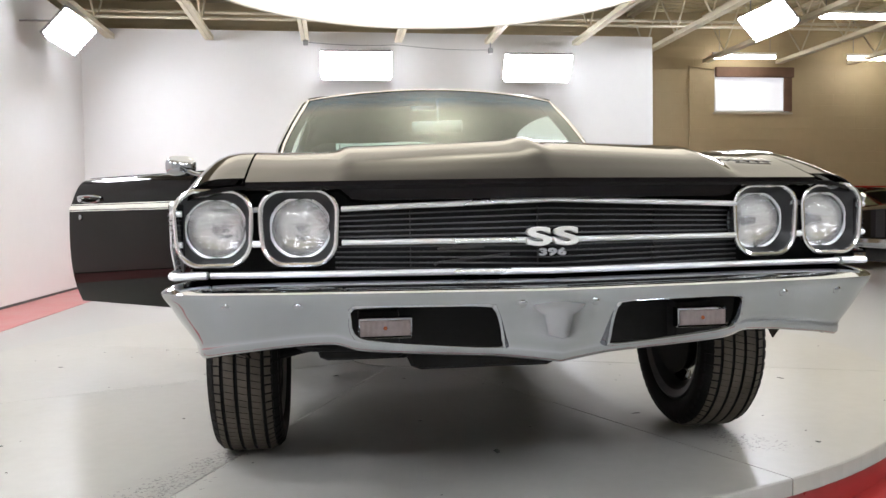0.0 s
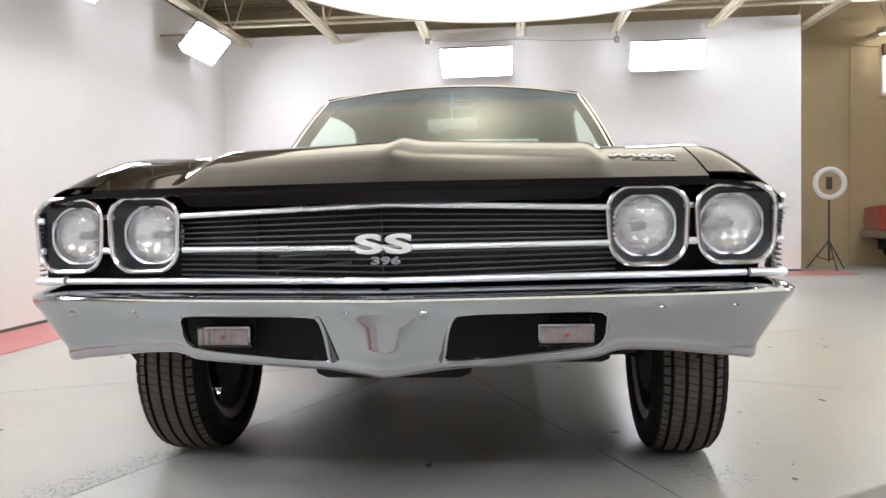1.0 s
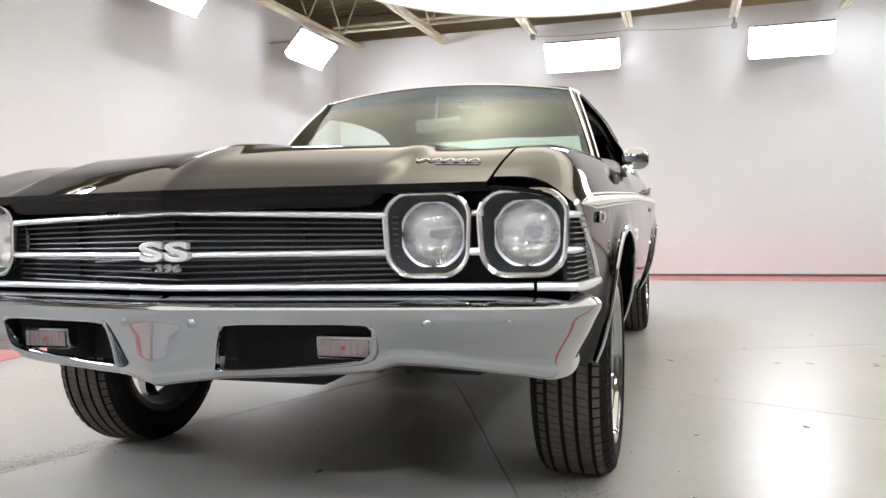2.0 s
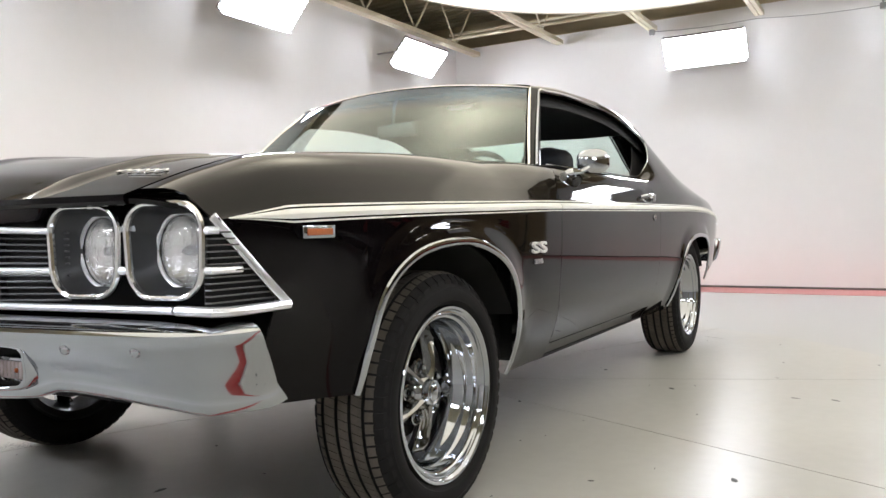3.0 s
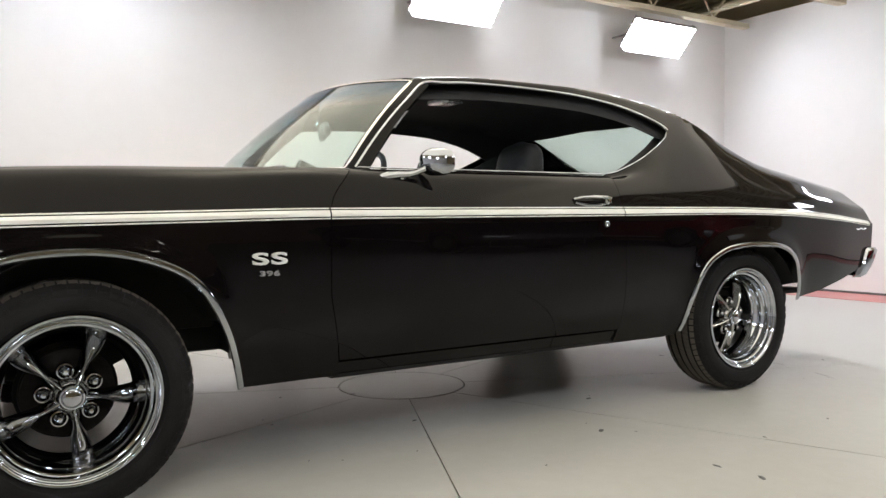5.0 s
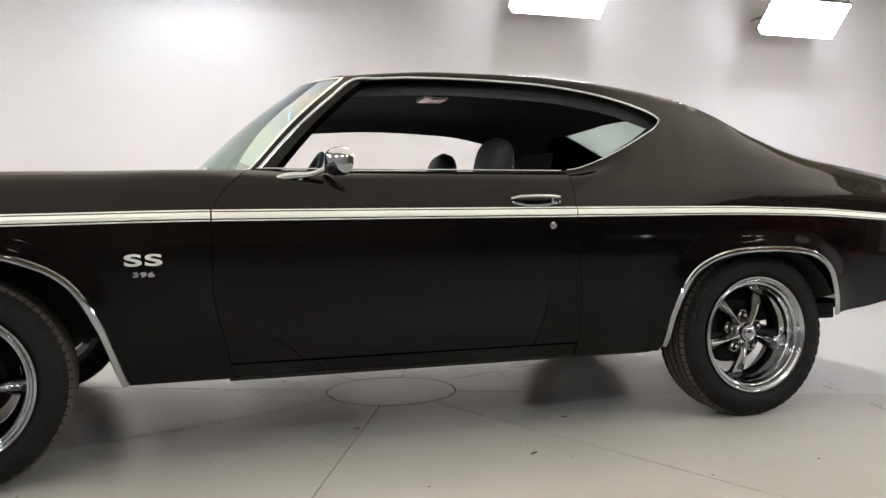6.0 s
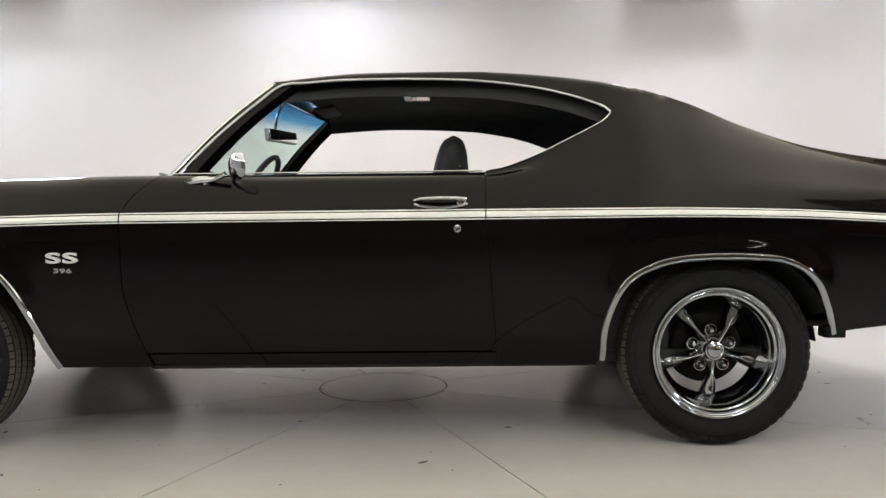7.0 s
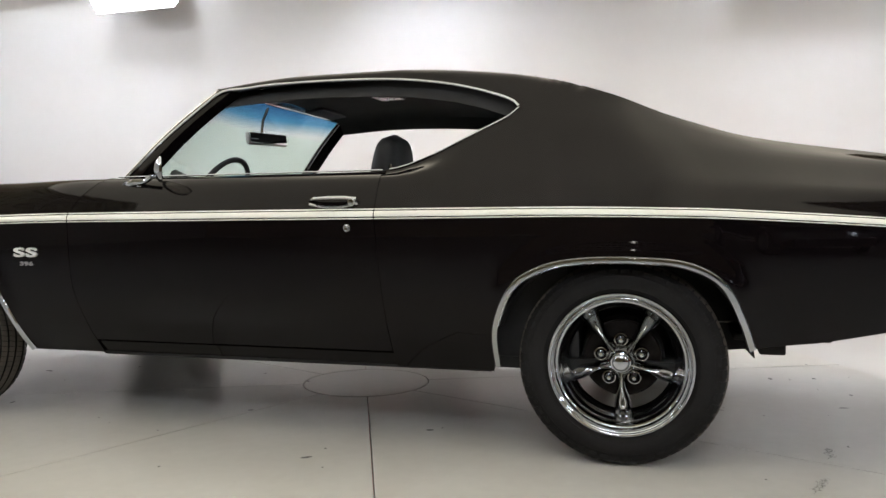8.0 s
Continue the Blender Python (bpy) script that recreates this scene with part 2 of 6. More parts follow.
def lattice(bm, rows, skip=None, wrap=False):
    """Faces over rows of points. skip(i, j): cells left out."""
    vs = [[bm.verts.new(p) for p in r] for r in rows]
    nj = len(vs[0])
    for i in range(len(vs) - 1):
        for j in range(nj if wrap else nj - 1):
            if skip and skip(i, j):
                continue
            q = (vs[i][j], vs[i][(j + 1) % nj], vs[i + 1][(j + 1) % nj], vs[i + 1][j])
            if len({v.co.to_tuple(6) for v in q}) >= 3:
                bm.faces.new(q)
    return vs


def tube(bm, pts, r, seg=8, closed=False, flat=1.0, up=(0, 0, 1)):
    """A bar of round or oval section along pts. flat: its extent along up against that across."""
    p = [Vector(q) for q in pts]
    n, rings = len(p), []
    for i in range(n):
        a = p[i - 1] if closed or i else p[0]
        b = p[(i + 1) % n] if closed or i + 1 < n else p[-1]
        t = (b - a).normalized()
        side = t.cross(Vector(up))
        side = side.normalized() if side.length > 1e-4 else t.orthogonal().normalized()
        top = side.cross(t).normalized()
        rr = r[i] if isinstance(r, (list, tuple)) else r
        rings.append([p[i] + rr * (math.cos(k * math.tau / seg) * side + flat * math.sin(k * math.tau / seg) * top) for k in range(seg)])
    if closed:
        rings.append(rings[0])
    vs = lattice(bm, rings, wrap=True)
    if closed:
        bmesh.ops.remove_doubles(bm, verts=bm.verts, dist=1e-6)
    else:
        bm.faces.new(vs[0][::-1]), bm.faces.new(vs[-1])


def box(bm, lo, hi, bevel=0.0, m=None):
    x0, y0, z0 = lo
    x1, y1, z1 = hi
    v = [bm.verts.new(p) for p in ((x0, y0, z0), (x1, y0, z0), (x1, y1, z0), (x0, y1, z0), (x0, y0, z1), (x1, y0, z1), (x1, y1, z1), (x0, y1, z1))]
    f = [bm.faces.new([v[i] for i in q]) for q in ((3, 2, 1, 0), (4, 5, 6, 7), (0, 1, 5, 4), (1, 2, 6, 5), (2, 3, 7, 6), (3, 0, 4, 7))]
    made = v
    if bevel:
        e = list({e for q in f for e in q.edges})
        res = bmesh.ops.bevel(bm, geom=e, offset=bevel, segments=2, affect="EDGES", profile=0.5)
        made = list({x for x in res["verts"]} | {x for x in v if x.is_valid})
    if m is not None:
        bmesh.ops.transform(bm, matrix=m, verts=[x for x in made if x.is_valid])


def spin(bm, profile, seg, axis="x", arc=math.tau):
    """Turns a profile of (along, radius) pairs about an axis."""
    rings = []
    for k in range(seg):
        a = k * arc / seg
        c, s = math.cos(a), math.sin(a)
        rings.append([(u, r * c, r * s) if axis == "x" else ((r * c, u, r * s) if axis == "y" else (r * c, r * s, u)) for u, r in profile])
    rings.append(rings[0])
    lattice(bm, rings)
    bmesh.ops.remove_doubles(bm, verts=bm.verts, dist=1e-6)


def slab(name, lo, hi, mat, label, category, bevel=0.0):
    """A plain piece of the setting."""
    bm = bmesh.new()
    box(bm, lo, hi, bevel)
    return tagged(part(name, bm, mat, smooth=False), label, category, kind="structure")


# ---- the studio ----
LOW = -0.14           # floor round the raised turntable
DX, DY, DR = -0.12, 1.64, 2.44   # turntable's centre and radius
HUB = (-0.13, 1.565)    # where its joints meet
WX, WY, XR = -3.98, 8.82, 4.36   # white walls: left, back, and the back one's end
BY = 10.0             # block wall
TOPZ = 4.15           # underside of the roof deck

slab("floor", (-6.0, -8.0, LOW - 0.2), (13.0, 11.0, LOW), FLOORPAINT, "smooth grey painted concrete studio floor", "floor")
slab("wall_west", (WX - 0.15, -8.0, LOW), (WX, WY + 0.15, 3.50), WHITEWALL, "tall plain white painted studio wall", "wall")
slab("wall_north", (WX, WY, LOW), (XR, WY + 0.15, 3.46), WHITEWALL, "plain white painted studio backdrop wall", "wall")
slab("wall_return", (XR - 0.15, WY + 0.15, LOW), (XR, BY, 3.46), BLOCKWALL, "tan painted return behind the white wall", "wall")
slab("wall_south", (-6.0, -6.7, LOW), (13.0, -6.5, TOPZ), WHITEWALL, "plain white wall behind the camera", "wall")
slab("wall_east", (13.0, -8.2, LOW), (13.2, 11.0, TOPZ), BLOCKWALL, "tan painted block wall", "wall")
slab("wall_outer", (-6.2, -8.2, LOW), (-6.0, 11.0, TOPZ), BLOCKWALL, "tan painted block wall behind the white wall", "wall")
WIN = (5.97, 7.37, 2.47, 3.20)   # window opening in the block wall


def block_wall():
    bm = bmesh.new()
    x0, x1, z0, z1 = WIN
    for lo, hi in (((-6.0, BY, LOW), (x0, BY + 0.2, TOPZ)), ((x1, BY, LOW), (13.0, BY + 0.2, TOPZ)),
                   ((x0, BY, LOW), (x1, BY + 0.2, z0)), ((x0, BY, z1), (x1, BY + 0.2, TOPZ))):
        box(bm, lo, hi)
    tagged(part("wall_block", bm, BLOCKWALL, smooth=False), "tan painted concrete block wall with faint courses", "wall", kind="structure")


block_wall()


def floor_bands():
    """Red painted bands along the foot of the white walls, with a dark line at the wall."""
    for name, lo, hi in (("red_band_west", (WX, -8.0, LOW), (WX + 0.70, WY, LOW + 0.004)), ("red_band_north", (WX + 0.70, WY - 0.70, LOW), (XR + 0.5, WY, LOW + 0.004))):
        slab(name, lo, hi, BANDRED, "red painted band along the wall's foot, paled by painted glare", "floor marking")
    for name, lo, hi in (("baseboard_west", (WX, -8.0, LOW + 0.004), (WX + 0.012, WY, LOW + 0.03)), ("baseboard_north", (WX + 0.012, WY - 0.012, LOW + 0.004), (XR, WY, LOW + 0.03))):
        slab(name, lo, hi, JOINTDARK, "thin dark seam at the wall's foot", "baseboard")


floor_bands()


def turntable():
    t = thing("turntable", "round raised grey car turntable with red skirt", "turntable", at=pose(HUB[0], HUB[1], 0))
    ox, oy = DX - HUB[0], DY - HUB[1]

    def reach(a):
        """From the hub to the rim at an angle."""
        d = ox * math.cos(a) + oy * math.sin(a)
        return d + math.sqrt(DR * DR - ox * ox - oy * oy + d * d)

    # eight sectors with open joints, and a round plate in the middle
    gap, inner = 0.0045, 0.31
    for k in range(8):
        a0, a1 = radians(22.5 + 45 * k), radians(67.5 + 45 * k)
        bm = bmesh.new()
        arcs = []
        for f in (0.0, 0.25, 0.5, 0.75, 0.998, 1.0):
            z = -0.004 if f == 1.0 else 0.0
            da = gap / (inner + f * 2) / 2
            arcs.append([((inner + f * (reach(a) - inner)) * math.cos(a), (inner + f * (reach(a) - inner)) * math.sin(a), z) for a in np.linspace(a0 + da, a1 - da, 16)])
        arcs.append([(x, y, -0.05) for x, y, z in arcs[-1]])
        arcs.insert(0, [(x, y, -0.05) for x, y, z in arcs[0]])
        vs = lattice(bm, arcs)
        for k2 in (0, 15):
            bm.faces.new([r[k2] for r in vs])
        part("plate", bm, DISCPAINT, t, smooth=False)
    bm = bmesh.new()
    spin(bm, [(-0.035, 0.02), (-0.035, inner - 0.007), (0.0, inner - 0.007), (0.001, inner - 0.012), (0.001, 0.001)], 64, "z")
    part("centre_plate", bm, DISCPAINT, t, "round hub cover plate", smooth=False)
    bm = bmesh.new()
    spin(bm, [(LOW, 0.01), (LOW, DR - 0.02), (-0.051, DR - 0.02), (-0.051, 0.01)], 128, "z")
    bmesh.ops.translate(bm, vec=(ox, oy, 0), verts=bm.verts)
    part("skirt", bm, REDPAINT, t, "red painted skirt")
    bm = bmesh.new()
    rings = [[(q * math.cos(k * math.tau / 96) + DX, q * math.sin(k * math.tau / 96) + DY, LOW + h) for k in range(96)] for q, h in ((DR - 0.02, 0.0), (DR - 0.02, 0.004), (DR + 0.08, 0.004), (DR + 0.08, 0.0))]
    lattice(bm, rings, wrap=True)
    tagged(part("red_ring", bm, REDPAINT, smooth=False), "red painted ring on the floor round the turntable", "floor marking", kind="structure")


turntable()


def roof_deck():
    bm = bmesh.new()
    y = -8.0
    prof = []
    while y < 11.0:
        prof += [(y, TOPZ), (y + 0.09, TOPZ), (y + 0.11, TOPZ + 0.04), (y + 0.15, TOPZ + 0.04)]
        y += 0.17
    lattice(bm, [[(x, a, b) for a, b in prof] for x in (-6.0, 13.0)])
    lattice(bm, [[(x, a, TOPZ + 0.1) for a, b in prof] for x in (-6.0, 13.0)])
    tagged(part("ceiling", bm, DECK, smooth=False), "cream painted ribbed metal roof deck", "ceiling", kind="structure")


roof_deck()


def joist(x, end):
    """An open-web steel joist along the room."""
    j = thing("roof_joist", "cream painted open-web steel roof joist", "joist", "roof joists", at=pose(x, 0, 0))
    for name, z in (("bottom_chord", 3.32), ("top_chord", 4.06)):
        bm = bmesh.new()
        for s in (-1, 1):
            box(bm, (s * 0.03 - 0.025, -7.9, z - 0.03), (s * 0.03 + 0.025, end, z + 0.03))
        part(name, bm, JOIST, j, smooth=False)
    y, up = end - 0.1, False
    bm = bmesh.new()
    while y > -7.5:
        z0, z1 = (3.35, 4.03) if up else (4.03, 3.35)
        tube(bm, [(0, y, z0), (0, y - 0.55, z1)], 0.014, 6)
        y, up = y - 0.55, not up
    part("web", bm, JOIST, j)


for n in range(7):
    joist(-3.55 + 1.33 * n, 8.7 if n < 6 else 9.9)
for n in range(5):
    joist(5.76 + 1.33 * n, 9.9)
for y, z in ((8.0, 3.42), (5.2, 3.42), (8.5, 3.62), (2.0, 3.42), (-2.0, 3.42)):
    bm = bmesh.new()
    tube(bm, [(-3.9, y, z), (12.9, y, z)], 0.022, 8)
    tagged(part("bridging_rod", bm, JOIST), "thin cream steel rod tying the joists", "rod", "bridging rods", "structure")


def lamp_bank(x, y, z, aim, tilt, roll=0.0, hang=True):
    """A bank of six tubes in a metal tray; aim: the way it faces, degrees from +y; tilt: degrees down."""
    b = thing("tube_lamp_bank", "bright white six-tube studio lamp bank in a metal tray", "studio lamp", "studio lamps", at=pose(x, y, z, 0, 0, aim) @ pose(0, 0, 0, -tilt, 0, 0) @ pose(0, 0, 0, 0, roll, 0))
    w, h = 0.485, 0.20
    bm = bmesh.new()
    lattice(bm, [[(x, y, z) for x in (-w, w)] for y, z in ((0.060, -h - 0.012), (-0.04, -h), (-0.06, -h + 0.03), (-0.06, h - 0.03), (-0.04, h), (0.040, h + 0.008))])
    part("tray", bm, HOUSING, b, smooth=False, thick=0.004)
    for s in (-1, 1):
        bm = bmesh.new()
        lattice(bm, [[(s * (w + 0.004), y, z) for z in (-h - 0.01, h + 0.01)] for y in (-0.06, 0.012)])
        part("end_plate", bm, HOUSING, b, smooth=False, thick=0.004)
    for k in range(6):
        bm = bmesh.new()
        zc = -h + 0.04 + k * (2 * h - 0.08) / 5
        tube(bm, [(-w - 0.014, -0.005, zc), (-w - 0.004, -0.005, zc), (w + 0.004, -0.005, zc), (w + 0.014, -0.005, zc)], [0.024, 0.032, 0.032, 0.024], 10)
        part("tube", bm, TUBE, b, "glowing white lamp tube")
    world_m = b.matrix_basis
    back = world_m.inverted()
    for s in (-0.35, 0.35):
        bm = bmesh.new()
        p = Vector((s, -0.065, 0.12 if hang else 0.0))
        q = world_m @ p
        if hang:
            tube(bm, [p, back @ Vector((q.x, q.y, 3.6)), back @ Vector((q.x, q.y, TOPZ + 0.02))], 0.010, 6)
        else:
            wall = Vector((WX - 0.02, q.y, q.z)) if aim == 270 else Vector((q.x, WY + 0.02, q.z))
            tube(bm, [p, back @ q.lerp(wall, 0.5), back @ wall], 0.012, 6)
        part("hanger" if hang else "wall_bracket", bm, HOUSING, b)
    return b


lamp_bank(-0.18, 8.45, 2.92, 180, 34, hang=False)
lamp_bank(2.45, 8.45, 2.91, 180, 34, hang=False)
for y, z, tilt in ((7.05, 2.99, 42), (4.13, 3.03, 42), (-2.38, 3.17, 42)):
    lamp_bank(-3.54, y, z, 270, tilt, hang=False)
lamp_bank(-3.34, 0.75, 3.50, 270, 80)
# y 3.2 is guessed from reflections; unseen -2.4 is added to brighten the front
for y in (7.05, 3.2, -2.4):
    lamp_bank(5.20, y, 3.29, 90, 42)
# unseen row added behind the camera to light the car's front
for x in (-2.2, 0.5, 3.2):
    lamp_bank(x, -4.7, 3.45, 0, 50)


def overhead_disc():
    """A round-ended fabric canopy hung over the car."""
    cx, y0, y1, r, z = 0.36, 0.70, 3.59, 2.20, 2.80
    d = thing("overhead_softbox", "large round-ended pale fabric overhead light canopy", "softbox", at=pose(cx, 0, z))

    def outline(q, h):
        far = [(q * math.cos(a), y1 + q * math.sin(a), h) for a in np.linspace(0, math.pi, 40)]
        near = [(q * math.cos(a), y0 + q * math.sin(a), h) for a in np.linspace(math.pi, math.tau, 40)]
        # sides widened out of view so the car's paint reflects cloth, not roof
        side = lambda y: 1 + 0.35 * min(1.0, max(0.0, (y1 - y) / 2.0)) ** 1.5
        east = lambda y: 0.38 * min(1.0, max(0.0, (4.5 - y) / 0.9)) ** 1.2
        far, near = [(x * (side(y) + (east(y) if x > 0 else 0)), y, h) for x, y, h in far], [(x * (side(y) + (east(y) if x > 0 else 0)), y, h) for x, y, h in near]
        return far + near

    bm = bmesh.new()
    lattice(bm, [outline(r * k / 12, -0.03 * (1 - (k / 12) ** 2)) for k in range(13)], wrap=True)
    bmesh.ops.remove_doubles(bm, verts=bm.verts, dist=1e-5)
    part("diffuser", bm, FABRIC, d, "glowing white fabric, pools of light painted in")
    bm = bmesh.new()
    lattice(bm, [outline(r, 0.0), outline(r + 0.01, 0.10), outline(r, 0.20), outline(r - 0.06, 0.25), outline(0.3, 0.27), outline(0.001, 0.27)], wrap=True)
    part("cover", bm, PLASTICW, d, "white fabric cover over the frame")
    bm = bmesh.new()
    tube(bm, outline(r + 0.006, 0.004), 0.014, 8, closed=True)
    part("rim", bm, PLASTICW, d)
    for px in (-1.2, 1.2):
        for py in (0.2, 4.0):
            bm = bmesh.new()
            tube(bm, [(px, py, 0.24), (px, py, TOPZ - z + 0.02)], 0.006, 6)
            part("hanger", bm, HOUSING, d)


overhead_disc()


def strip_light(x, y, z, ln):
    s = thing("strip_light", "ceiling-hung fluorescent strip light, switched on", "strip light", "strip lights", at=pose(x, y, z))
    bm = bmesh.new()
    box(bm, (-ln / 2, -0.022, 0.03), (ln / 2, 0.022, 0.07), 0.006)
    part("channel", bm, PLASTICW, s)
    bm = bmesh.new()
    tube(bm, [(-ln / 2 + 0.03, 0, 0.0), (ln / 2 - 0.03, 0, 0.0)], 0.035, 10)
    part("tube", bm, STRIPTUBE, s, "glowing tube")
    for a in (-0.4, 0.4):
        bm = bmesh.new()
        tube(bm, [(a * ln, 0, 0.09), (a * ln, 0, TOPZ - z)], 0.005, 5)
        part("hanger", bm, HOUSING, s)


for x, y in ((6.25, 9.5), (8.65, 9.5), (6.4, 6.9), (8.8, 6.9), (9.6, 3.0), (9.6, -1.0)):
    strip_light(x, y, 3.32, 1.12)


def window_unit():
    x0, x1, z0, z1 = WIN
    w = tagged(new("window_1"), "small high window with brown valance, bright daylight behind", "window", kind="structure")
    bm = bmesh.new()
    for lo, hi in (((x0, BY + 0.02, z0), (x1, BY + 0.10, z0 + 0.04)), ((x0, BY + 0.02, z1 - 0.04), (x1, BY + 0.10, z1)),
                   ((x0, BY + 0.02, z0 + 0.04), (x0 + 0.04, BY + 0.10, z1 - 0.04)), ((x1 - 0.10, BY + 0.02, z0 + 0.04), (x1, BY + 0.10, z1 - 0.04))):
        box(bm, lo, hi, 0.004)
    part("window_frame", bm, PLASTICW, w, "slim pale frame")
    bm = bmesh.new()
    box(bm, (x1 - 0.13, BY - 0.03, z0 + 0.02), (x1 + 0.02, BY + 0.0, z1 - 0.135), 0.006)
    part("side_curtain", bm, BROWN, w, "brown strip beside the pane")
    bm = bmesh.new()
    box(bm, (x0 + 0.04, BY + 0.05, z0 + 0.04), (x1 - 0.10, BY + 0.06, z1 - 0.04))
    part("pane", bm, glow("bright_daylight", (0.86, 0.90, 1.0), 0.6), w, "blank pane full of daylight", smooth=False)
    bm = bmesh.new()
    box(bm, (x0 + 0.01, BY - 0.06, z1 - 0.13), (x1 + 0.04, BY + 0.0, z1 + 0.04), 0.006)
    part("valance", bm, BROWN, w, "brown window valance")
    bm = bmesh.new()
    box(bm, (x0 - 0.03, BY - 0.03, z0 - 0.03), (x1 + 0.03, BY, z0), 0.004)
    part("window_sill", bm, JOIST, w)


window_unit()
for name, pts in (("conduit", [(5.51, BY - 0.02, LOW), (5.51, BY - 0.02, 3.25)]), ("conduit", [(5.51, BY - 0.02, 3.25), (5.95, BY - 0.02, 3.20)])):
    bm = bmesh.new()
    tube(bm, pts, 0.012, 6)
    tagged(part(name, bm, BLOCKWALL), "thin painted conduit on the block wall", "conduit", "conduits", "structure")


def ring_light():
    x, y = 4.80, 8.95
    r = thing("ring_light", "white ring light on a black tripod stand, off", "ring light", at=pose(x, y, LOW))
    bm = bmesh.new()
    tube(bm, [(0.20 * math.cos(k * math.tau / 40), 0, 1.24 + 0.20 * math.sin(k * math.tau / 40)) for k in range(40)], 0.036, 10, closed=True, up=(0, 1, 0))
    part("ring", bm, PLASTICW, r, "white diffuser ring")
    bm = bmesh.new()
    box(bm, (-0.05, -0.02, 1.15), (0.03, 0.01, 1.33), 0.006)
    part("phone_clamp", bm, STANDBLACK, r, "dark phone clamp")
    bm = bmesh.new()
    tube(bm, [(0, 0.02, 0.12), (0, 0.02, 1.06)], 0.014, 8)
    part("pole", bm, STANDBLACK, r)
    for k in range(3):
        a = k * math.tau / 3 + 0.5
        bm = bmesh.new()
        tube(bm, [(0, 0.02, 0.42), (0.30 * math.cos(a), 0.02 + 0.30 * math.sin(a), 0.012)], 0.010, 6)
        part("leg", bm, STANDBLACK, r)
        bm = bmesh.new()
        tube(bm, [(0, 0.02, 0.14), (0.17 * math.cos(a), 0.02 + 0.17 * math.sin(a), 0.19)], 0.007, 6)
        part("brace", bm, STANDBLACK, r)


ring_light()
for z, w in ((1.52, 0.12), (1.22, 0.10)):
    bm = bmesh.new()
    box(bm, (XR + 0.16, BY - 0.06, z - 0.05), (XR + 0.16 + w, BY, z + 0.05), 0.006)
    tagged(part("wall_box", bm, HOUSING), "small grey electrical box on the block wall", "electrical box", "electrical boxes")


def floor_specks():
    """Grit and scuffs lying on the turntable."""
    rng = random.Random(5)
    bm = bmesh.new()
    for k in range(90):
        a, q = rng.uniform(0, math.tau), 0.35 + 2.0 * math.sqrt(rng.random())
        x, y, r = DX + q * math.cos(a), DY + q * math.sin(a), rng.choice((0.003, 0.004, 0.006, 0.010))
        turn, long = rng.uniform(0, math.tau), rng.uniform(1, 2.6)
        ring = []
        for i in range(7):
            t, rr = i * math.tau / 7, r * rng.uniform(0.6, 1.2)
            u, v = rr * math.cos(t) * long, rr * math.sin(t)
            ring.append(bm.verts.new((x + u * math.cos(turn) - v * math.sin(turn), y + u * math.sin(turn) + v * math.cos(turn), 0.001)))
        top = bm.verts.new((x, y, 0.003))
        for i in range(7):
            bm.faces.new((ring[i], ring[(i + 1) % 7], top))
    tagged(part("floor_grit", bm, JOINTDARK, smooth=False), "scattered dark grit and scuffs on the turntable", "grit", kind="stuff")


floor_specks()


def tyre_dust():
    """Fine dirt dropped from the tyres, in loose trails."""
    rng = random.Random(9)
    verts, faces = [], []
    for x0, y0, dx, dy, wide, count in ((-0.84, -0.05, -0.30, -0.62, 0.07, 900), (0.78, -0.16, 0.10, -0.18, 0.07, 260), (0.50, 3.53, 0.10, -0.01, 0.012, 90), (0.83, 3.46, 0.12, -0.05, 0.012, 90)):
        for k in range(count):
            t = rng.random()
            x, y = x0 + dx * t + rng.gauss(0, wide * (0.4 + 0.6 * t)), y0 + dy * t + rng.gauss(0, wide * 0.6)
            r, turn = rng.choice((0.0012, 0.0018, 0.0025, 0.0035)), rng.gauss(0.2, 0.6)
            if math.hypot(x - DX, y - DY) > DR - 0.05:
                continue
            c, q = r * math.cos(turn), r * math.sin(turn)
            faces.append(list(range(len(verts), len(verts) + 5)))
            verts += [(x + c * u - q * v, y + q * u + c * v, 0.0012) for u, v in ((-1.8, -0.4), (0.2, -0.7), (2.0, 0.1), (0.3, 0.6), (-1.2, 0.5))]
    me = bpy.data.meshes.new("tyre_dust")
    me.from_pydata(verts, [], faces)
    me.materials.append(DUST)
    tagged(new("tyre_dust", me), "fine grey tyre dust trailed on the turntable", "dust", kind="stuff")


tyre_dust()


def hanging_cable():
    """A thin cable looped along the top of the back wall."""
    ends = [(-0.883, 3.262), (0.42, 3.240), (1.787, 3.185)]
    pts = []
    for (x0, z0), (x1, z1) in zip(ends, ends[1:]):
        pts += [(x0 + (x1 - x0) * t, 8.62, z0 + (z1 - z0) * t - 0.025 * math.sin(t * math.pi)) for t in (0, 0.25, 0.5, 0.75)]
    pts.append((ends[-1][0], 8.62, ends[-1][1]))
    for x, z in (ends[0], ends[2]):
        bm = bmesh.new()
        tube(bm, [(x, 8.62, 3.34), (x, 8.62, z + 0.03)], 0.012, 8)
        box(bm, (x - 0.035, 8.59, z - 0.045), (x + 0.035, 8.65, z + 0.03), 0.012)
        tagged(part("cable_clamp", bm, HOUSING), "small grey clamp holding a cable under a joist", "clamp", "cable clamps")
    bm = bmesh.new()
    tube(bm, pts, 0.0045, 6)
    tagged(part("hanging_cable", bm, HOUSING), "thin grey cable looped below the roof joists", "cable", kind="structure")


hanging_cable()


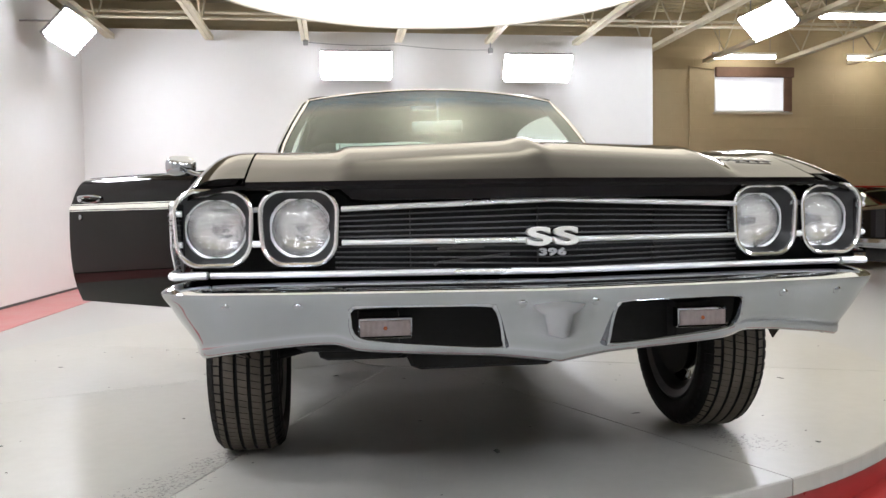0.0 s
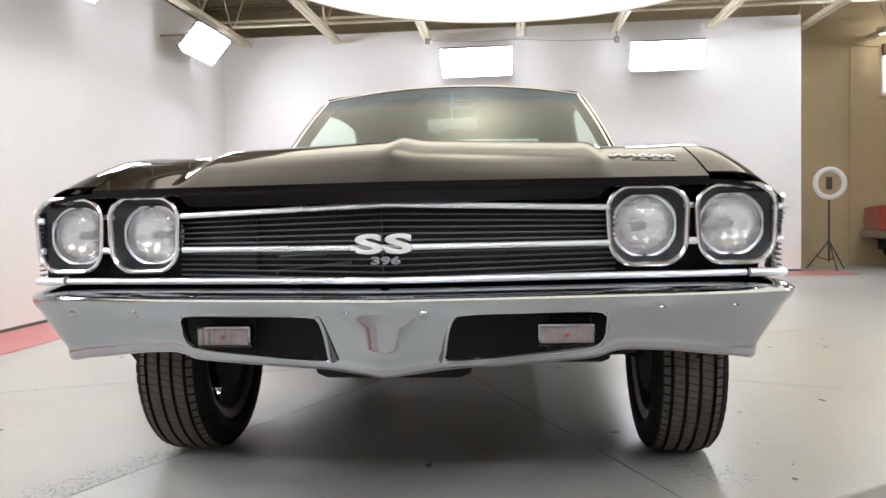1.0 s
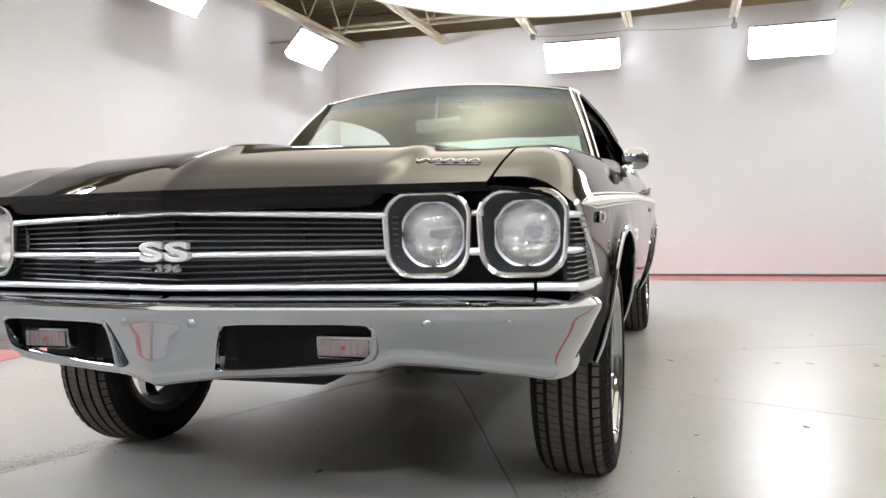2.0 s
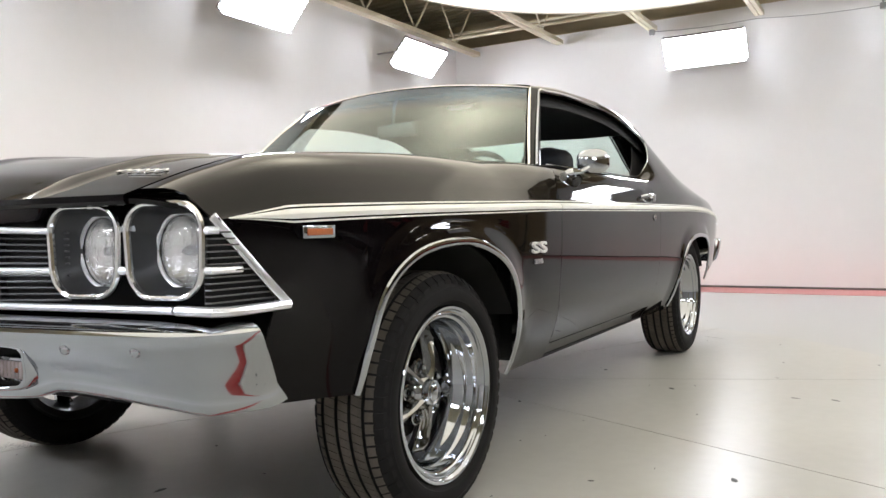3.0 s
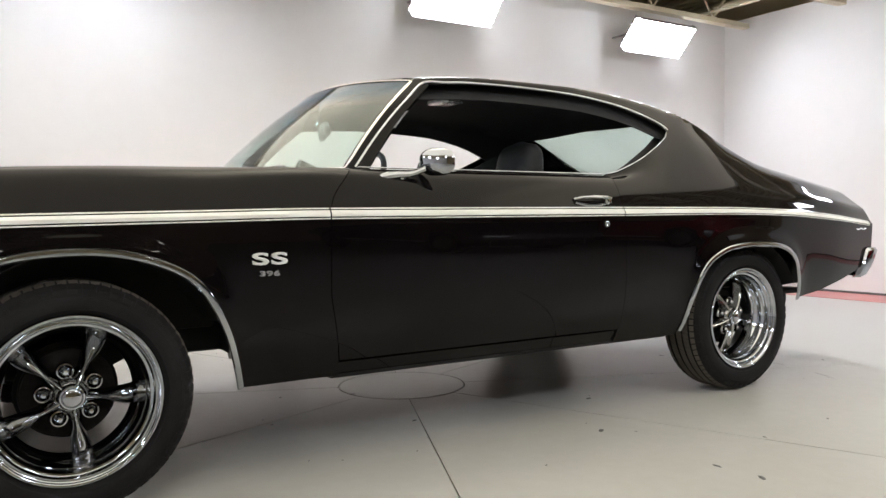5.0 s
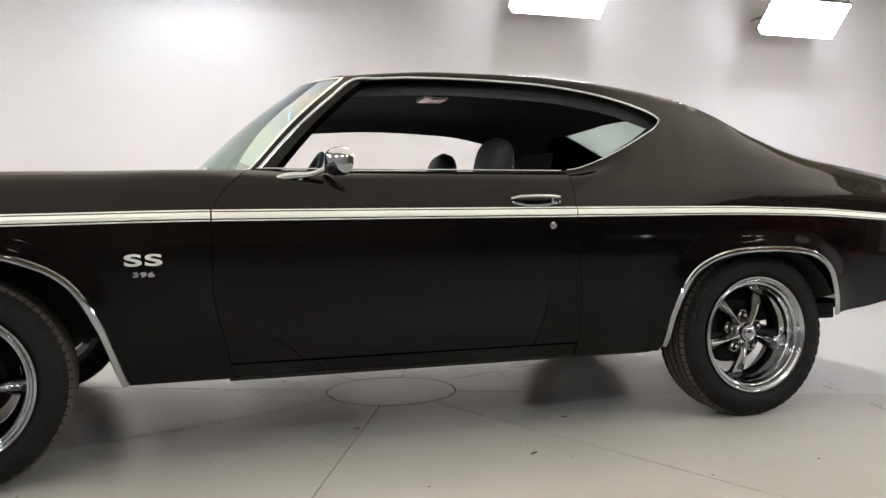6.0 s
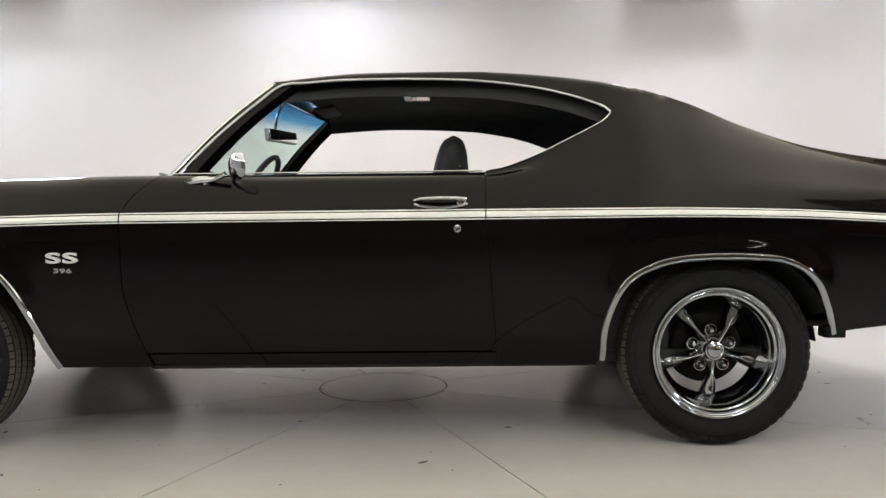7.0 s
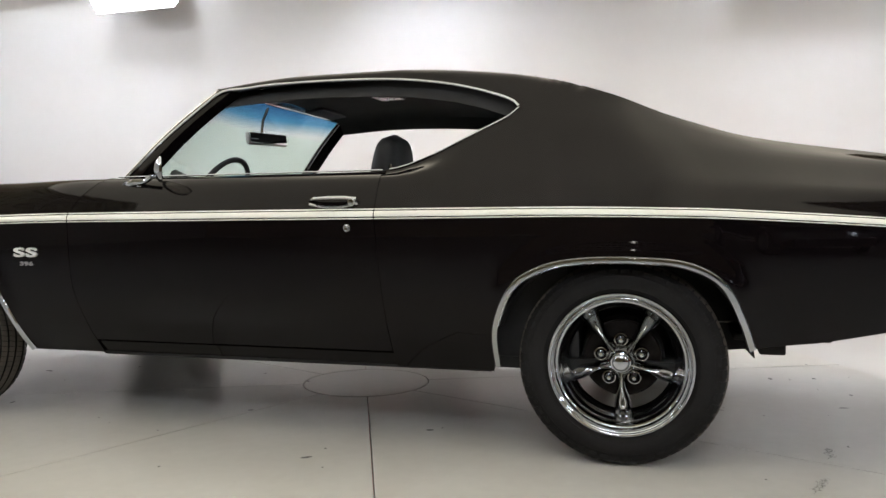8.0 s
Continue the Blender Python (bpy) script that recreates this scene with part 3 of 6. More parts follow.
# ---- the black coupe: front axle at y = 0, nose towards -y, its left side towards +x ----
car = thing("black_coupe", "glossy black two-door muscle coupe with cream side stripe", "car")
W = spline([(-0.85, 0.868), (-0.6, 0.893), (-0.2, 0.908), (0.5, 0.918), (1.5, 0.918), (2.5, 0.925), (3.0, 0.918), (3.5, 0.885), (4.02, 0.80)])
ZC = spline([(-0.85, 0.79), (-0.75, 0.80), (-0.3, 0.815), (0.3, 0.826), (0.75, 0.833), (2.6, 0.835), (3.07, 0.826), (3.4, 0.808), (4.02, 0.76)])
CROWN = spline([(0, 0.848), (0.05, 0.866), (0.12, 0.892), (0.2, 0.918), (0.3, 0.945), (0.5, 0.968), (1.0, 0.990), (1.6, 0.996)])
TUCK = spline([(0.22, -0.15), (0.28, -0.118), (0.34, -0.082), (0.40, -0.054), (0.48, -0.028), (0.58, -0.011), (0.70, -0.002), (0.78, 0.0)])
BELT = 0.985


def nose(x):
    """The front edge of the hood and fenders, seen from above."""
    a = abs(x)
    return -0.93 + 0.125 * a + 0.9 * max(0.0, a - 0.76) ** 2 * 6


ARCH_F = [(-0.372, 0.400), (-0.366, 0.50), (-0.315, 0.63), (-0.19, 0.708), (0.0, 0.733), (0.17, 0.712), (0.32, 0.640), (0.41, 0.50), (0.478, 0.293)]
ARCH_R = [(2.438, 0.309), (2.442, 0.45), (2.50, 0.585), (2.60, 0.650), (2.72, 0.676), (2.89, 0.680), (3.05, 0.664), (3.155, 0.605), (3.21, 0.50), (3.245, 0.40)]
RUNS = [np.array([(p.x, p.y) for p in resample([(a, b, 0) for a, b in arch], 90)]) for arch in (ARCH_F, ARCH_R)]


def flare(y, z):
    """The rolled bulge of the skin beside a wheel arch."""
    out = 0.0
    for run in RUNS:
        if run[0, 0] - 0.15 < y < run[-1, 0] + 0.15:
            d = float(np.min(np.hypot(run[:, 0] - y, run[:, 1] - z)))
            if d < 0.085:
                out = 0.013 * 0.5 * (1 + math.cos(math.pi * d / 0.085)) * min(1.0, max(0.0, (ZC(y) - 0.02 - z) / 0.03))
    return out


def low_x(y, z):
    return W(y) + TUCK(z) * min(1.0, max(0.0, (ZC(y) - z) / 0.05)) + flare(y, z)


RISE = [(0.0, 0.0), (0.05, 0.06), (0.11, 0.16), (0.20, 0.34), (0.31, 0.54), (0.45, 0.74), (0.62, 0.89), (0.80, 0.97), (1.0, 1.0)]


def upper(y, top, inner):
    """Section from the crease up to the crown."""
    w, z = W(y), ZC(y)
    return [(w - (w - inner) * f, z + (top - z) * g) for f, g in RISE]


def blend(y):
    t = min(1.0, max(0.0, (y - 0.35) / 0.40))
    return t * t * (3 - 2 * t)


def edge_drop(y):
    """How far the fender tops fall below the hood's dome."""
    return 0.011 * min(1.0, max(0.0, (y + 0.80) / 0.45))


def shoulder_top(y):
    return (CROWN(y - nose(0.74)) - edge_drop(y)) * (1 - blend(y)) + BELT * blend(y)


def shoulder_in(y):
    return 0.74 + 0.06 * blend(y)


def door_front(z):
    return float(np.interp(z, [0.29, 0.36, 0.57, 0.84, 0.90, 0.985], [0.815, 0.800, 0.750, 0.748, 0.775, 0.862]))


def door_back(z):
    return float(np.interp(z, [0.29, 0.40, 0.84, 0.985], [2.062, 2.056, 2.022, 2.026]))


def skin_x(y, z):
    """Half-width of the flank at a height."""
    if z <= ZC(y):
        return low_x(y, z)
    s = upper(y, shoulder_top(y), shoulder_in(y))
    return float(np.interp(z, [p[1] for p in s], [p[0] for p in s]))


def arch_points(arch, n=34):
    return [(p.x, p.y) for p in resample([(a, b, 0) for a, b in arch], n)]


def flank(ys_zs, s, top_of, inner_of, n_low=12):
    """Rows of points for (y, bottom) stations: from the sill or arch up to the crown."""
    rows = []
    for y, zb in ys_zs:
        zc = ZC(y)
        r = [(s * low_x(y, z), y, z) for z in zb + (zc - zb) * np.linspace(0, 1, n_low) ** 0.9]
        r += [(s * x, y, z) for x, z in upper(y, top_of(y), inner_of(y))[1:]]
        rows.append(r)
    return rows


def front_edge(z):
    """The slanted front edge of the fender's side."""
    return float(np.interp(z, [0.40, 0.62, 0.64, 0.80, 0.87, 0.95], [-0.615, -0.625, -0.64, -0.785, -0.81, -0.83]))


def fender(s):
    crown = shoulder_top
    rows = []
    arch = arch_points(ARCH_F)
    y1 = arch[0][0]
    for u in np.linspace(0, 1, 12)[:-1]:
        r = []
        for k in range(20):
            f = front_edge(0.412 + (ZC(-0.7) - 0.412) * min(1, k / 11) + max(0, k - 11) * 0.008)
            yy = f + (y1 - f) * u
            if k <= 11:
                zb = 0.404 - 0.004 * u
                zz = zb + (ZC(yy) - zb) * (k / 11) ** 0.9
                r.append((s * (low_x(yy, zz) - 0.115 * (1 - u) * (1 - k / 11) ** 2), yy, zz))
            else:
                xx, zz = upper(yy, crown(yy), 0.74)[k - 11]
                r.append((s * xx, yy, zz))
        rows.append(r)
    rows += flank(list(arch), s, crown, shoulder_in)
    for u in np.linspace(0, 1, 7)[1:]:
        r = []
        for k in range(20):
            y = 0.50
            for _ in range(3):
                if k <= 11:
                    z = 0.290 + (ZC(y) - 0.290) * (k / 11) ** 0.9
                else:
                    z = upper(y, crown(y), shoulder_in(y))[k - 11][1]
                y = 0.478 + (door_front(z) - 0.002 - 0.478) * u
            r.append((s * skin_x(y, z) if k < 19 else s * shoulder_in(y), y, z))
        rows.append(r)
    for r in rows:
        y = r[-1][1]
        r.append((s * 0.706, y, CROWN(y - nose(0.706)) - 0.001 - edge_drop(y))), r.append((s * 0.704, y, r[-1][2] - 0.02))
    bm = bmesh.new()
    lattice(bm, rows)
    bmesh.ops.reverse_faces(bm, faces=bm.faces) if s > 0 else None
    f = part("fender", bm, PAINT, car, "glossy black front fender", thick=0.004)
    # chrome lip round the arch
    bm = bmesh.new()
    tube(bm, [(s * (low_x(y, z) + 0.002), y, z) for y, z in arch_points(ARCH_F, 60)], 0.0115, 8, up=(1, 0, 0), flat=0.55)
    part("arch_trim", bm, CHROME, f, "chrome wheel-arch lip")
    return f


def hood_z(x, y):
    a = abs(x)
    z = CROWN(y - nose(x))
    far = min(1.0, max(0.0, (y - nose(x)) / 0.25))
    t = min(1.0, max(0.0, (0.505 - a) / 0.045))
    dome = 0.013 * (t * t * (3 - 2 * t)) * min(1.0, max(0.0, (y - nose(x)) / 0.10)) ** 0.7
    ridge = 0.013 * max(0.0, 1 - a / 0.42) * min(1.0, far * 2) + 0.0065 * math.exp(-((a / 0.032) ** 2)) * min(1.0, far * 1.5)
    sag = -0.018 * max(0.0, 1 - (a / 0.70) ** 4) * min(1.0, max(0.0, (y - nose(x) - 0.1) / 0.5))
    return z + dome + ridge + sag - edge_drop(y) * min(1.0, max(0.0, (a - 0.44) / 0.2))


def hood():
    xs = np.concatenate([np.linspace(-0.70, -0.53, 8), np.linspace(-0.515, -0.40, 9), np.linspace(-0.36, -0.12, 9), np.linspace(-0.10, 0.10, 21), np.linspace(0.12, 0.36, 9), np.linspace(0.40, 0.515, 9), np.linspace(0.53, 0.70, 8)])
    rows = [[(x, nose(x) + 0.012, 0.827) for x in xs], [(x, nose(x) + 0.004, 0.829) for x in xs], [(x, nose(x) - 0.001, 0.836) for x in xs], [(x, nose(x) - 0.001, 0.842) for x in xs]]
    for u in np.concatenate([np.linspace(0, 0.12, 9), np.linspace(0.15, 1, 22)]):
        rows.append([(x, nose(x) + u * (0.60 + 0.10 * (x / 0.7) ** 2 - nose(x)), hood_z(x, nose(x) + u * (0.60 + 0.10 * (x / 0.7) ** 2 - nose(x)))) for x in xs])
    rows.append([(x, y + 0.004, z - 0.02) for x, y, z in rows[-1]])
    bm = bmesh.new()
    lattice(bm, rows)
    h = part("hood", bm, PAINT, car, "glossy black domed hood", thick=0.004)
    # script emblem drawn as plain shapes
    bm = bmesh.new()
    pts = [(0.505 + 0.15 * k / 60, -0.70 + 0.0, 0) for k in range(61)]
    wave = [(x, y - 0.009 * math.sin(k * 0.55) * (1 if k > 6 else 1.5), 0) for k, (x, y, _) in enumerate(pts)]
    tube(bm, [(x, y, hood_z(x, y) + 0.003) for x, y, _ in wave], 0.0019, 6)
    part("hood_emblem", bm, BRIGHT, h, "small chrome script-like emblem")
    bm = bmesh.new()
    tube(bm, [(x, -0.722, hood_z(x, -0.722) + 0.004) for x in np.linspace(0.555, 0.655, 8)], 0.0017, 6)
    part("hood_emblem", bm, BRIGHT, h)
    return h


def header_panel():
    """Black panel between the hood's lip and the grille, wrapping into the fender tips."""
    xs = np.linspace(-0.86, 0.86, 61)
    bm = bmesh.new()
    top = lambda x: 0.838 if abs(x) < 0.70 else 0.838 - 0.030 * ((abs(x) - 0.70) / 0.16) ** 2
    low = lambda x: min(0.806 + 0.031 * min(1.0, max(0.0, (abs(x) - 0.455) / 0.03)), top(x) - 0.004)
    rows = [[(x, nose(x) + 0.05, top(x) + 0.004) for x in xs], [(x, nose(x) + 0.008, top(x)) for x in xs], [(x, nose(x) + 0.010, low(x)) for x in xs], [(x, nose(x) + 0.040, low(x) - 0.004) for x in xs], [(x, nose(x) + 0.08, low(x) - 0.006) for x in xs]]
    lattice(bm, rows)
    part("header_panel", bm, PAINT, car, "black nose panel", thick=0.004)


def face(x):
    """The grille's plane, seen from above."""
    return -0.905 + 0.125 * abs(x)


def grille():
    bm = bmesh.new()
    xs = np.linspace(-0.84, 0.84, 41)
    lattice(bm, [[(x, face(x) + (0.052 if abs(x) < 0.47 else 0.080), z) for x in xs] for z in (0.60, 0.70, 0.845)])
    g = part("grille", bm, GRILLE, car, "black grille of thin horizontal bars", thick=0.004)
    for z in [0.6465 + 0.0122 * k for k in range(5)] + [0.7185 + 0.0122 * k for k in range(6)]:
        bm = bmesh.new()
        tube(bm, [(x, face(x) + 0.022, z + 0.016 * (1 - abs(x) / 0.5) * (z - 0.706) / 0.08) for x in np.linspace(-0.50, 0.50, 11)], 0.0024, 6)
        part("grille_bar", bm, GRILLEBAR, g, "thin grey grille bar")
    for p0, p1 in (((-0.26, 0.654), (-0.09, 0.672)), ((-0.26, 0.686), (-0.15, 0.691)), ((-0.26, 0.654), (-0.268, 0.648))):
        bm = bmesh.new()
        tube(bm, [(p0[0], face(p0[0]) + 0.034, p0[1]), (p1[0], face(p1[0]) + 0.034, p1[1])], 0.0035, 6)
        part("latch_rod", bm, GRILLEBAR, g, "thin hood latch rod behind the bars")
    for x in (-0.32, -0.02, 0.28):
        bm = bmesh.new()
        box(bm, (x - 0.003, face(x) + 0.036, 0.645), (x + 0.003, face(x) + 0.050, 0.785))
        part("grille_rib", bm, GRILLE, g)
    for z0, z1, r, lab in ((0.800, 0.783, 0.0075, "bright upper grille bar"), (0.706, 0.706, 0.0075, "bright middle grille bar"), (0.634, 0.634, 0.0085, "bright lower grille bar")):
        lim = 0.484 if z0 > 0.65 else 0.786
        bm = bmesh.new()
        tube(bm, [(x, face(x) - 0.004, z0 + (z1 - z0) * min(1, abs(x) / 0.5)) for x in np.linspace(-lim, lim, 31)], r, 8, flat=0.9)
        part("grille_bar", bm, BRIGHT, g, lab)
    bm = bmesh.new()
    lattice(bm, [[(x, face(x) + a, z) for x in np.linspace(-0.86, 0.86, 41)] for a, z in ((0.0, 0.629), (0.012, 0.628), (0.03, 0.627), (0.08, 0.627))])
    part("gravel_pan", bm, PAINT, car, "black filler strip over the bumper", thick=0.003)
    # short bright links between and beside the lamps
    for x0, x1 in ((0.652, 0.684), (-0.694, -0.664)):
        bm = bmesh.new()
        tube(bm, [(x, face(x) + 0.0, 0.706) for x in np.linspace(x0, x1, 3)], 0.008, 8)
        part("grille_bar", bm, BRIGHT, g)
        bm = bmesh.new()
        tube(bm, [(x, face(x) + 0.01, 0.785) for x in np.linspace(x0, x1, 3)], 0.006, 8)
        part("grille_bar", bm, BRIGHT, g)
    return g


def lettering(body, size, depth, mat, name, parent, m, label, heavy=0.004):
    """Raised letters in the built-in font, as a mesh."""
    cu = bpy.data.curves.new(name, "FONT")
    cu.body, cu.size, cu.extrude, cu.bevel_depth, cu.align_x, cu.align_y = body, size, depth, depth * 0.3, "CENTER", "CENTER"
    cu.offset, cu.space_character = size * heavy, 1.12
    tmp = bpy.data.objects.new(name, cu)
    scene.collection.objects.link(tmp)
    me = bpy.data.meshes.new_from_object(tmp.evaluated_get(bpy.context.evaluated_depsgraph_get()))
    bpy.data.objects.remove(tmp)
    me.transform(m)
    me.materials.clear()
    me.materials.append(mat)
    ob = new(name, me)
    ob.parent = parent
    ob["label"] = label
    return ob


def rounded_square(cx, cz, w, h, r, n=40, lean=0.0):
    """Outline in x and z with rounded corners."""
    pts = []
    for k, (sx, sz) in enumerate(((1, 1), (-1, 1), (-1, -1), (1, -1))):
        for a in np.linspace(0, math.pi / 2, n // 4):
            t = a + k * math.pi / 2
            pts.append((cx + sx * (w / 2 - r) + r * math.cos(t) + lean * sz * (1 if sx < 0 else 0.3), cz + sz * (h / 2 - r) + r * math.sin(t)))
    return pts


def headlamp(cx, s):
    """Bezel, bucket, reflector and lens round (cx, 0.742)."""
    cz, w, h = 0.741, 0.178, 0.173
    bx = cx + s * (0.0 if abs(cx) > 0.7 else 0.002)
    yf = lambda x: face(x) + 0.004
    # broad shoulders, drawn in towards the foot
    rim = [(bx + (x - bx) * (1.0 - 0.075 * (cz + 0.05 - z) / 0.13 if z < cz + 0.05 else 1.0), z) for x, z in rounded_square(bx, cz + 0.002, w, h, 0.054, 48)]
    bm = bmesh.new()
    tube(bm, [(x, yf(x) - 0.006, z) for x, z in rim], 0.0060, 8, closed=True, up=(0, 1, 0), flat=1.3)
    b = part("headlamp", bm, TRIMCHROME, car, "round headlamp in a chrome bezel")
    bm = bmesh.new()
    yc = yf(cx) + 0.056
    rows = [[(x, yf(x) - 0.004, z) for x, z in rim]]
    ang = [math.atan2(z - cz, x - cx) for x, z in rim]
    for t in (0.35, 0.7, 1.0):
        rows.append([((1 - t) * x + t * (cx + 0.0705 * math.cos(a)), yf(x) * (1 - t) + t * (yc - 0.016), (1 - t) * z + t * (cz + 0.0705 * math.sin(a))) for (x, z), a in zip(rim, ang)])
    lattice(bm, rows, wrap=True)
    part("bucket", bm, BUCKET, b, "dark grey recessed surround", thick=0.003)
    bm = bmesh.new()
    spin(bm, [(0.014 - 0.026 * (k / 12) ** 2, max(0.0005, 0.0690 * k / 12)) for k in range(13)], 32, "y")
    bmesh.ops.transform(bm, matrix=Matrix.Translation((cx, yc + 0.0, cz)), verts=bm.verts)
    part("reflector", bm, REFLECTOR, b)
    bm = bmesh.new()
    # pressed prism blocks: each cell of the dome leans its own way
    rng = random.Random(31)
    tilts = [[(rng.uniform(-0.11, 0.11), rng.uniform(-0.06, 0.06)) for _ in range(10)] for _ in range(21)]
    rings = []
    for k in range(1, 37):
        q = 0.0690 * k / 36
        ring = []
        for i in range(96):
            a = i * math.tau / 96
            x, z = q * math.cos(a), q * math.sin(a)
            ci, cj = int((x + 0.070) / 0.0076), int((z + 0.070) / 0.0165)
            u, v = x + 0.070 - (ci + 0.5) * 0.0076, z + 0.070 - (cj + 0.5) * 0.0165
            ta, tb = tilts[ci][cj]
            ring.append((x, -0.022 * (1 - (k / 36) ** 2) - 0.013 + (ta * u + tb * v) * (1 - (k / 36) ** 8), z))
        rings.append(ring)
    lattice(bm, rings, wrap=True)
    bmesh.ops.holes_fill(bm, edges=[e for e in bm.edges if e.is_boundary], sides=100)
    bmesh.ops.transform(bm, matrix=Matrix.Translation((cx, yc, cz)), verts=bm.verts)
    part("lens", bm, LENSGLASS, b, "ribbed clear lens").visible_shadow = False
    bm = bmesh.new()
    tube(bm, [(cx + 0.0712 * math.cos(k * math.tau / 40), yc - 0.018, cz + 0.0712 * math.sin(k * math.tau / 40)) for k in range(40)], 0.0042, 8, closed=True, up=(0, 1, 0))
    part("retaining_ring", bm, BRIGHT, b)
    bm = bmesh.new()
    spin(bm, [(-0.022, 0.0005), (-0.020, 0.008), (-0.01, 0.010), (0.004, 0.010)], 16, "y")
    bmesh.ops.transform(bm, matrix=Matrix.Translation((cx, yc + 0.012, cz)), verts=bm.verts)
    part("bulb_shield", bm, CHROME, b)


def side_grille(s):
    """The slanted chrome-edged louvre at the fender's front corner."""
    slant = lambda z: float(np.interp(z, [0.632, 0.70, 0.805], [-0.640, -0.705, -0.79]))
    bm = bmesh.new()
    tube(bm, resample([(s * 0.872, -0.792, 0.803), (s * 0.892, -0.70, 0.70), (s * 0.897, -0.628, 0.632)], 10), 0.0095, 8, up=(s, 0, 0), flat=0.6)
    g = part("corner_grille", bm, BRIGHT, car, "bright slanted corner trim with dark louvres")
    bm = bmesh.new()
    tube(bm, resample([(s * 0.897, -0.628, 0.632), (s * 0.887, -0.74, 0.631), (s * 0.874, -0.790, 0.632), (s * 0.858, -0.801, 0.633), (s * 0.794, face(0.794) - 0.005, 0.634)], 14), 0.0095, 8)
    part("lower_bar", bm, BRIGHT, g)
    # short returns from the outer lamp round the corner
    for z, r in ((0.778, 0.0075), (0.706, 0.0075)):
        bm = bmesh.new()
        tube(bm, [(s * 0.850, face(0.850) + 0.002, z), (s * 0.866, -0.796, z), (s * 0.875, slant(z) - 0.02 if z < 0.75 else -0.782, z)], r, 8)
        part("corner_bar", bm, BRIGHT, g)
    bm = bmesh.new()
    lattice(bm, [[(s * (0.846 + 0.034 * k / 5), -0.792 + (slant(z) + 0.792) * k / 5, z) for k in range(6)] for z in np.linspace(0.636, 0.80, 8)])
    part("backing", bm, GRILLE, g, thick=0.003)
    for k in range(12):
        z = 0.648 + 0.0115 * k
        if slant(z) < -0.775:
            continue
        bm = bmesh.new()
        tube(bm, [(s * 0.853, -0.797, z), (s * 0.866, -0.796, z), (s * 0.888, slant(z), z)], 0.0018, 6)
        part("louvre", bm, GRILLEBAR, g)


BUMP = [(0.0, -0.978), (0.12, -0.962), (0.30, -0.940), (0.47, -0.918), (0.65, -0.893), (0.78, -0.866), (0.855, -0.830), (0.896, -0.782), (0.907, -0.752), (0.910, -0.725)]


def opening(s, grow=0.0):
    """Outline of one bumper opening in x and z: a rounded slot, narrower below at its inner end."""
    raw = [(0.128, 0.480), (0.140, 0.462), (0.30, 0.470), (0.425, 0.482), (0.462, 0.500), (0.468, 0.540), (0.455, 0.560), (0.30, 0.562), (0.165, 0.560), (0.142, 0.545)]
    cx, cz = 0.30, 0.515
    out = resample([(s * (x + math.copysign(grow, x - cx)), 0, z + math.copysign(grow, z - cz)) for x, z in raw], 48, closed=True)
    return [(p.x, p.z) for p in out]


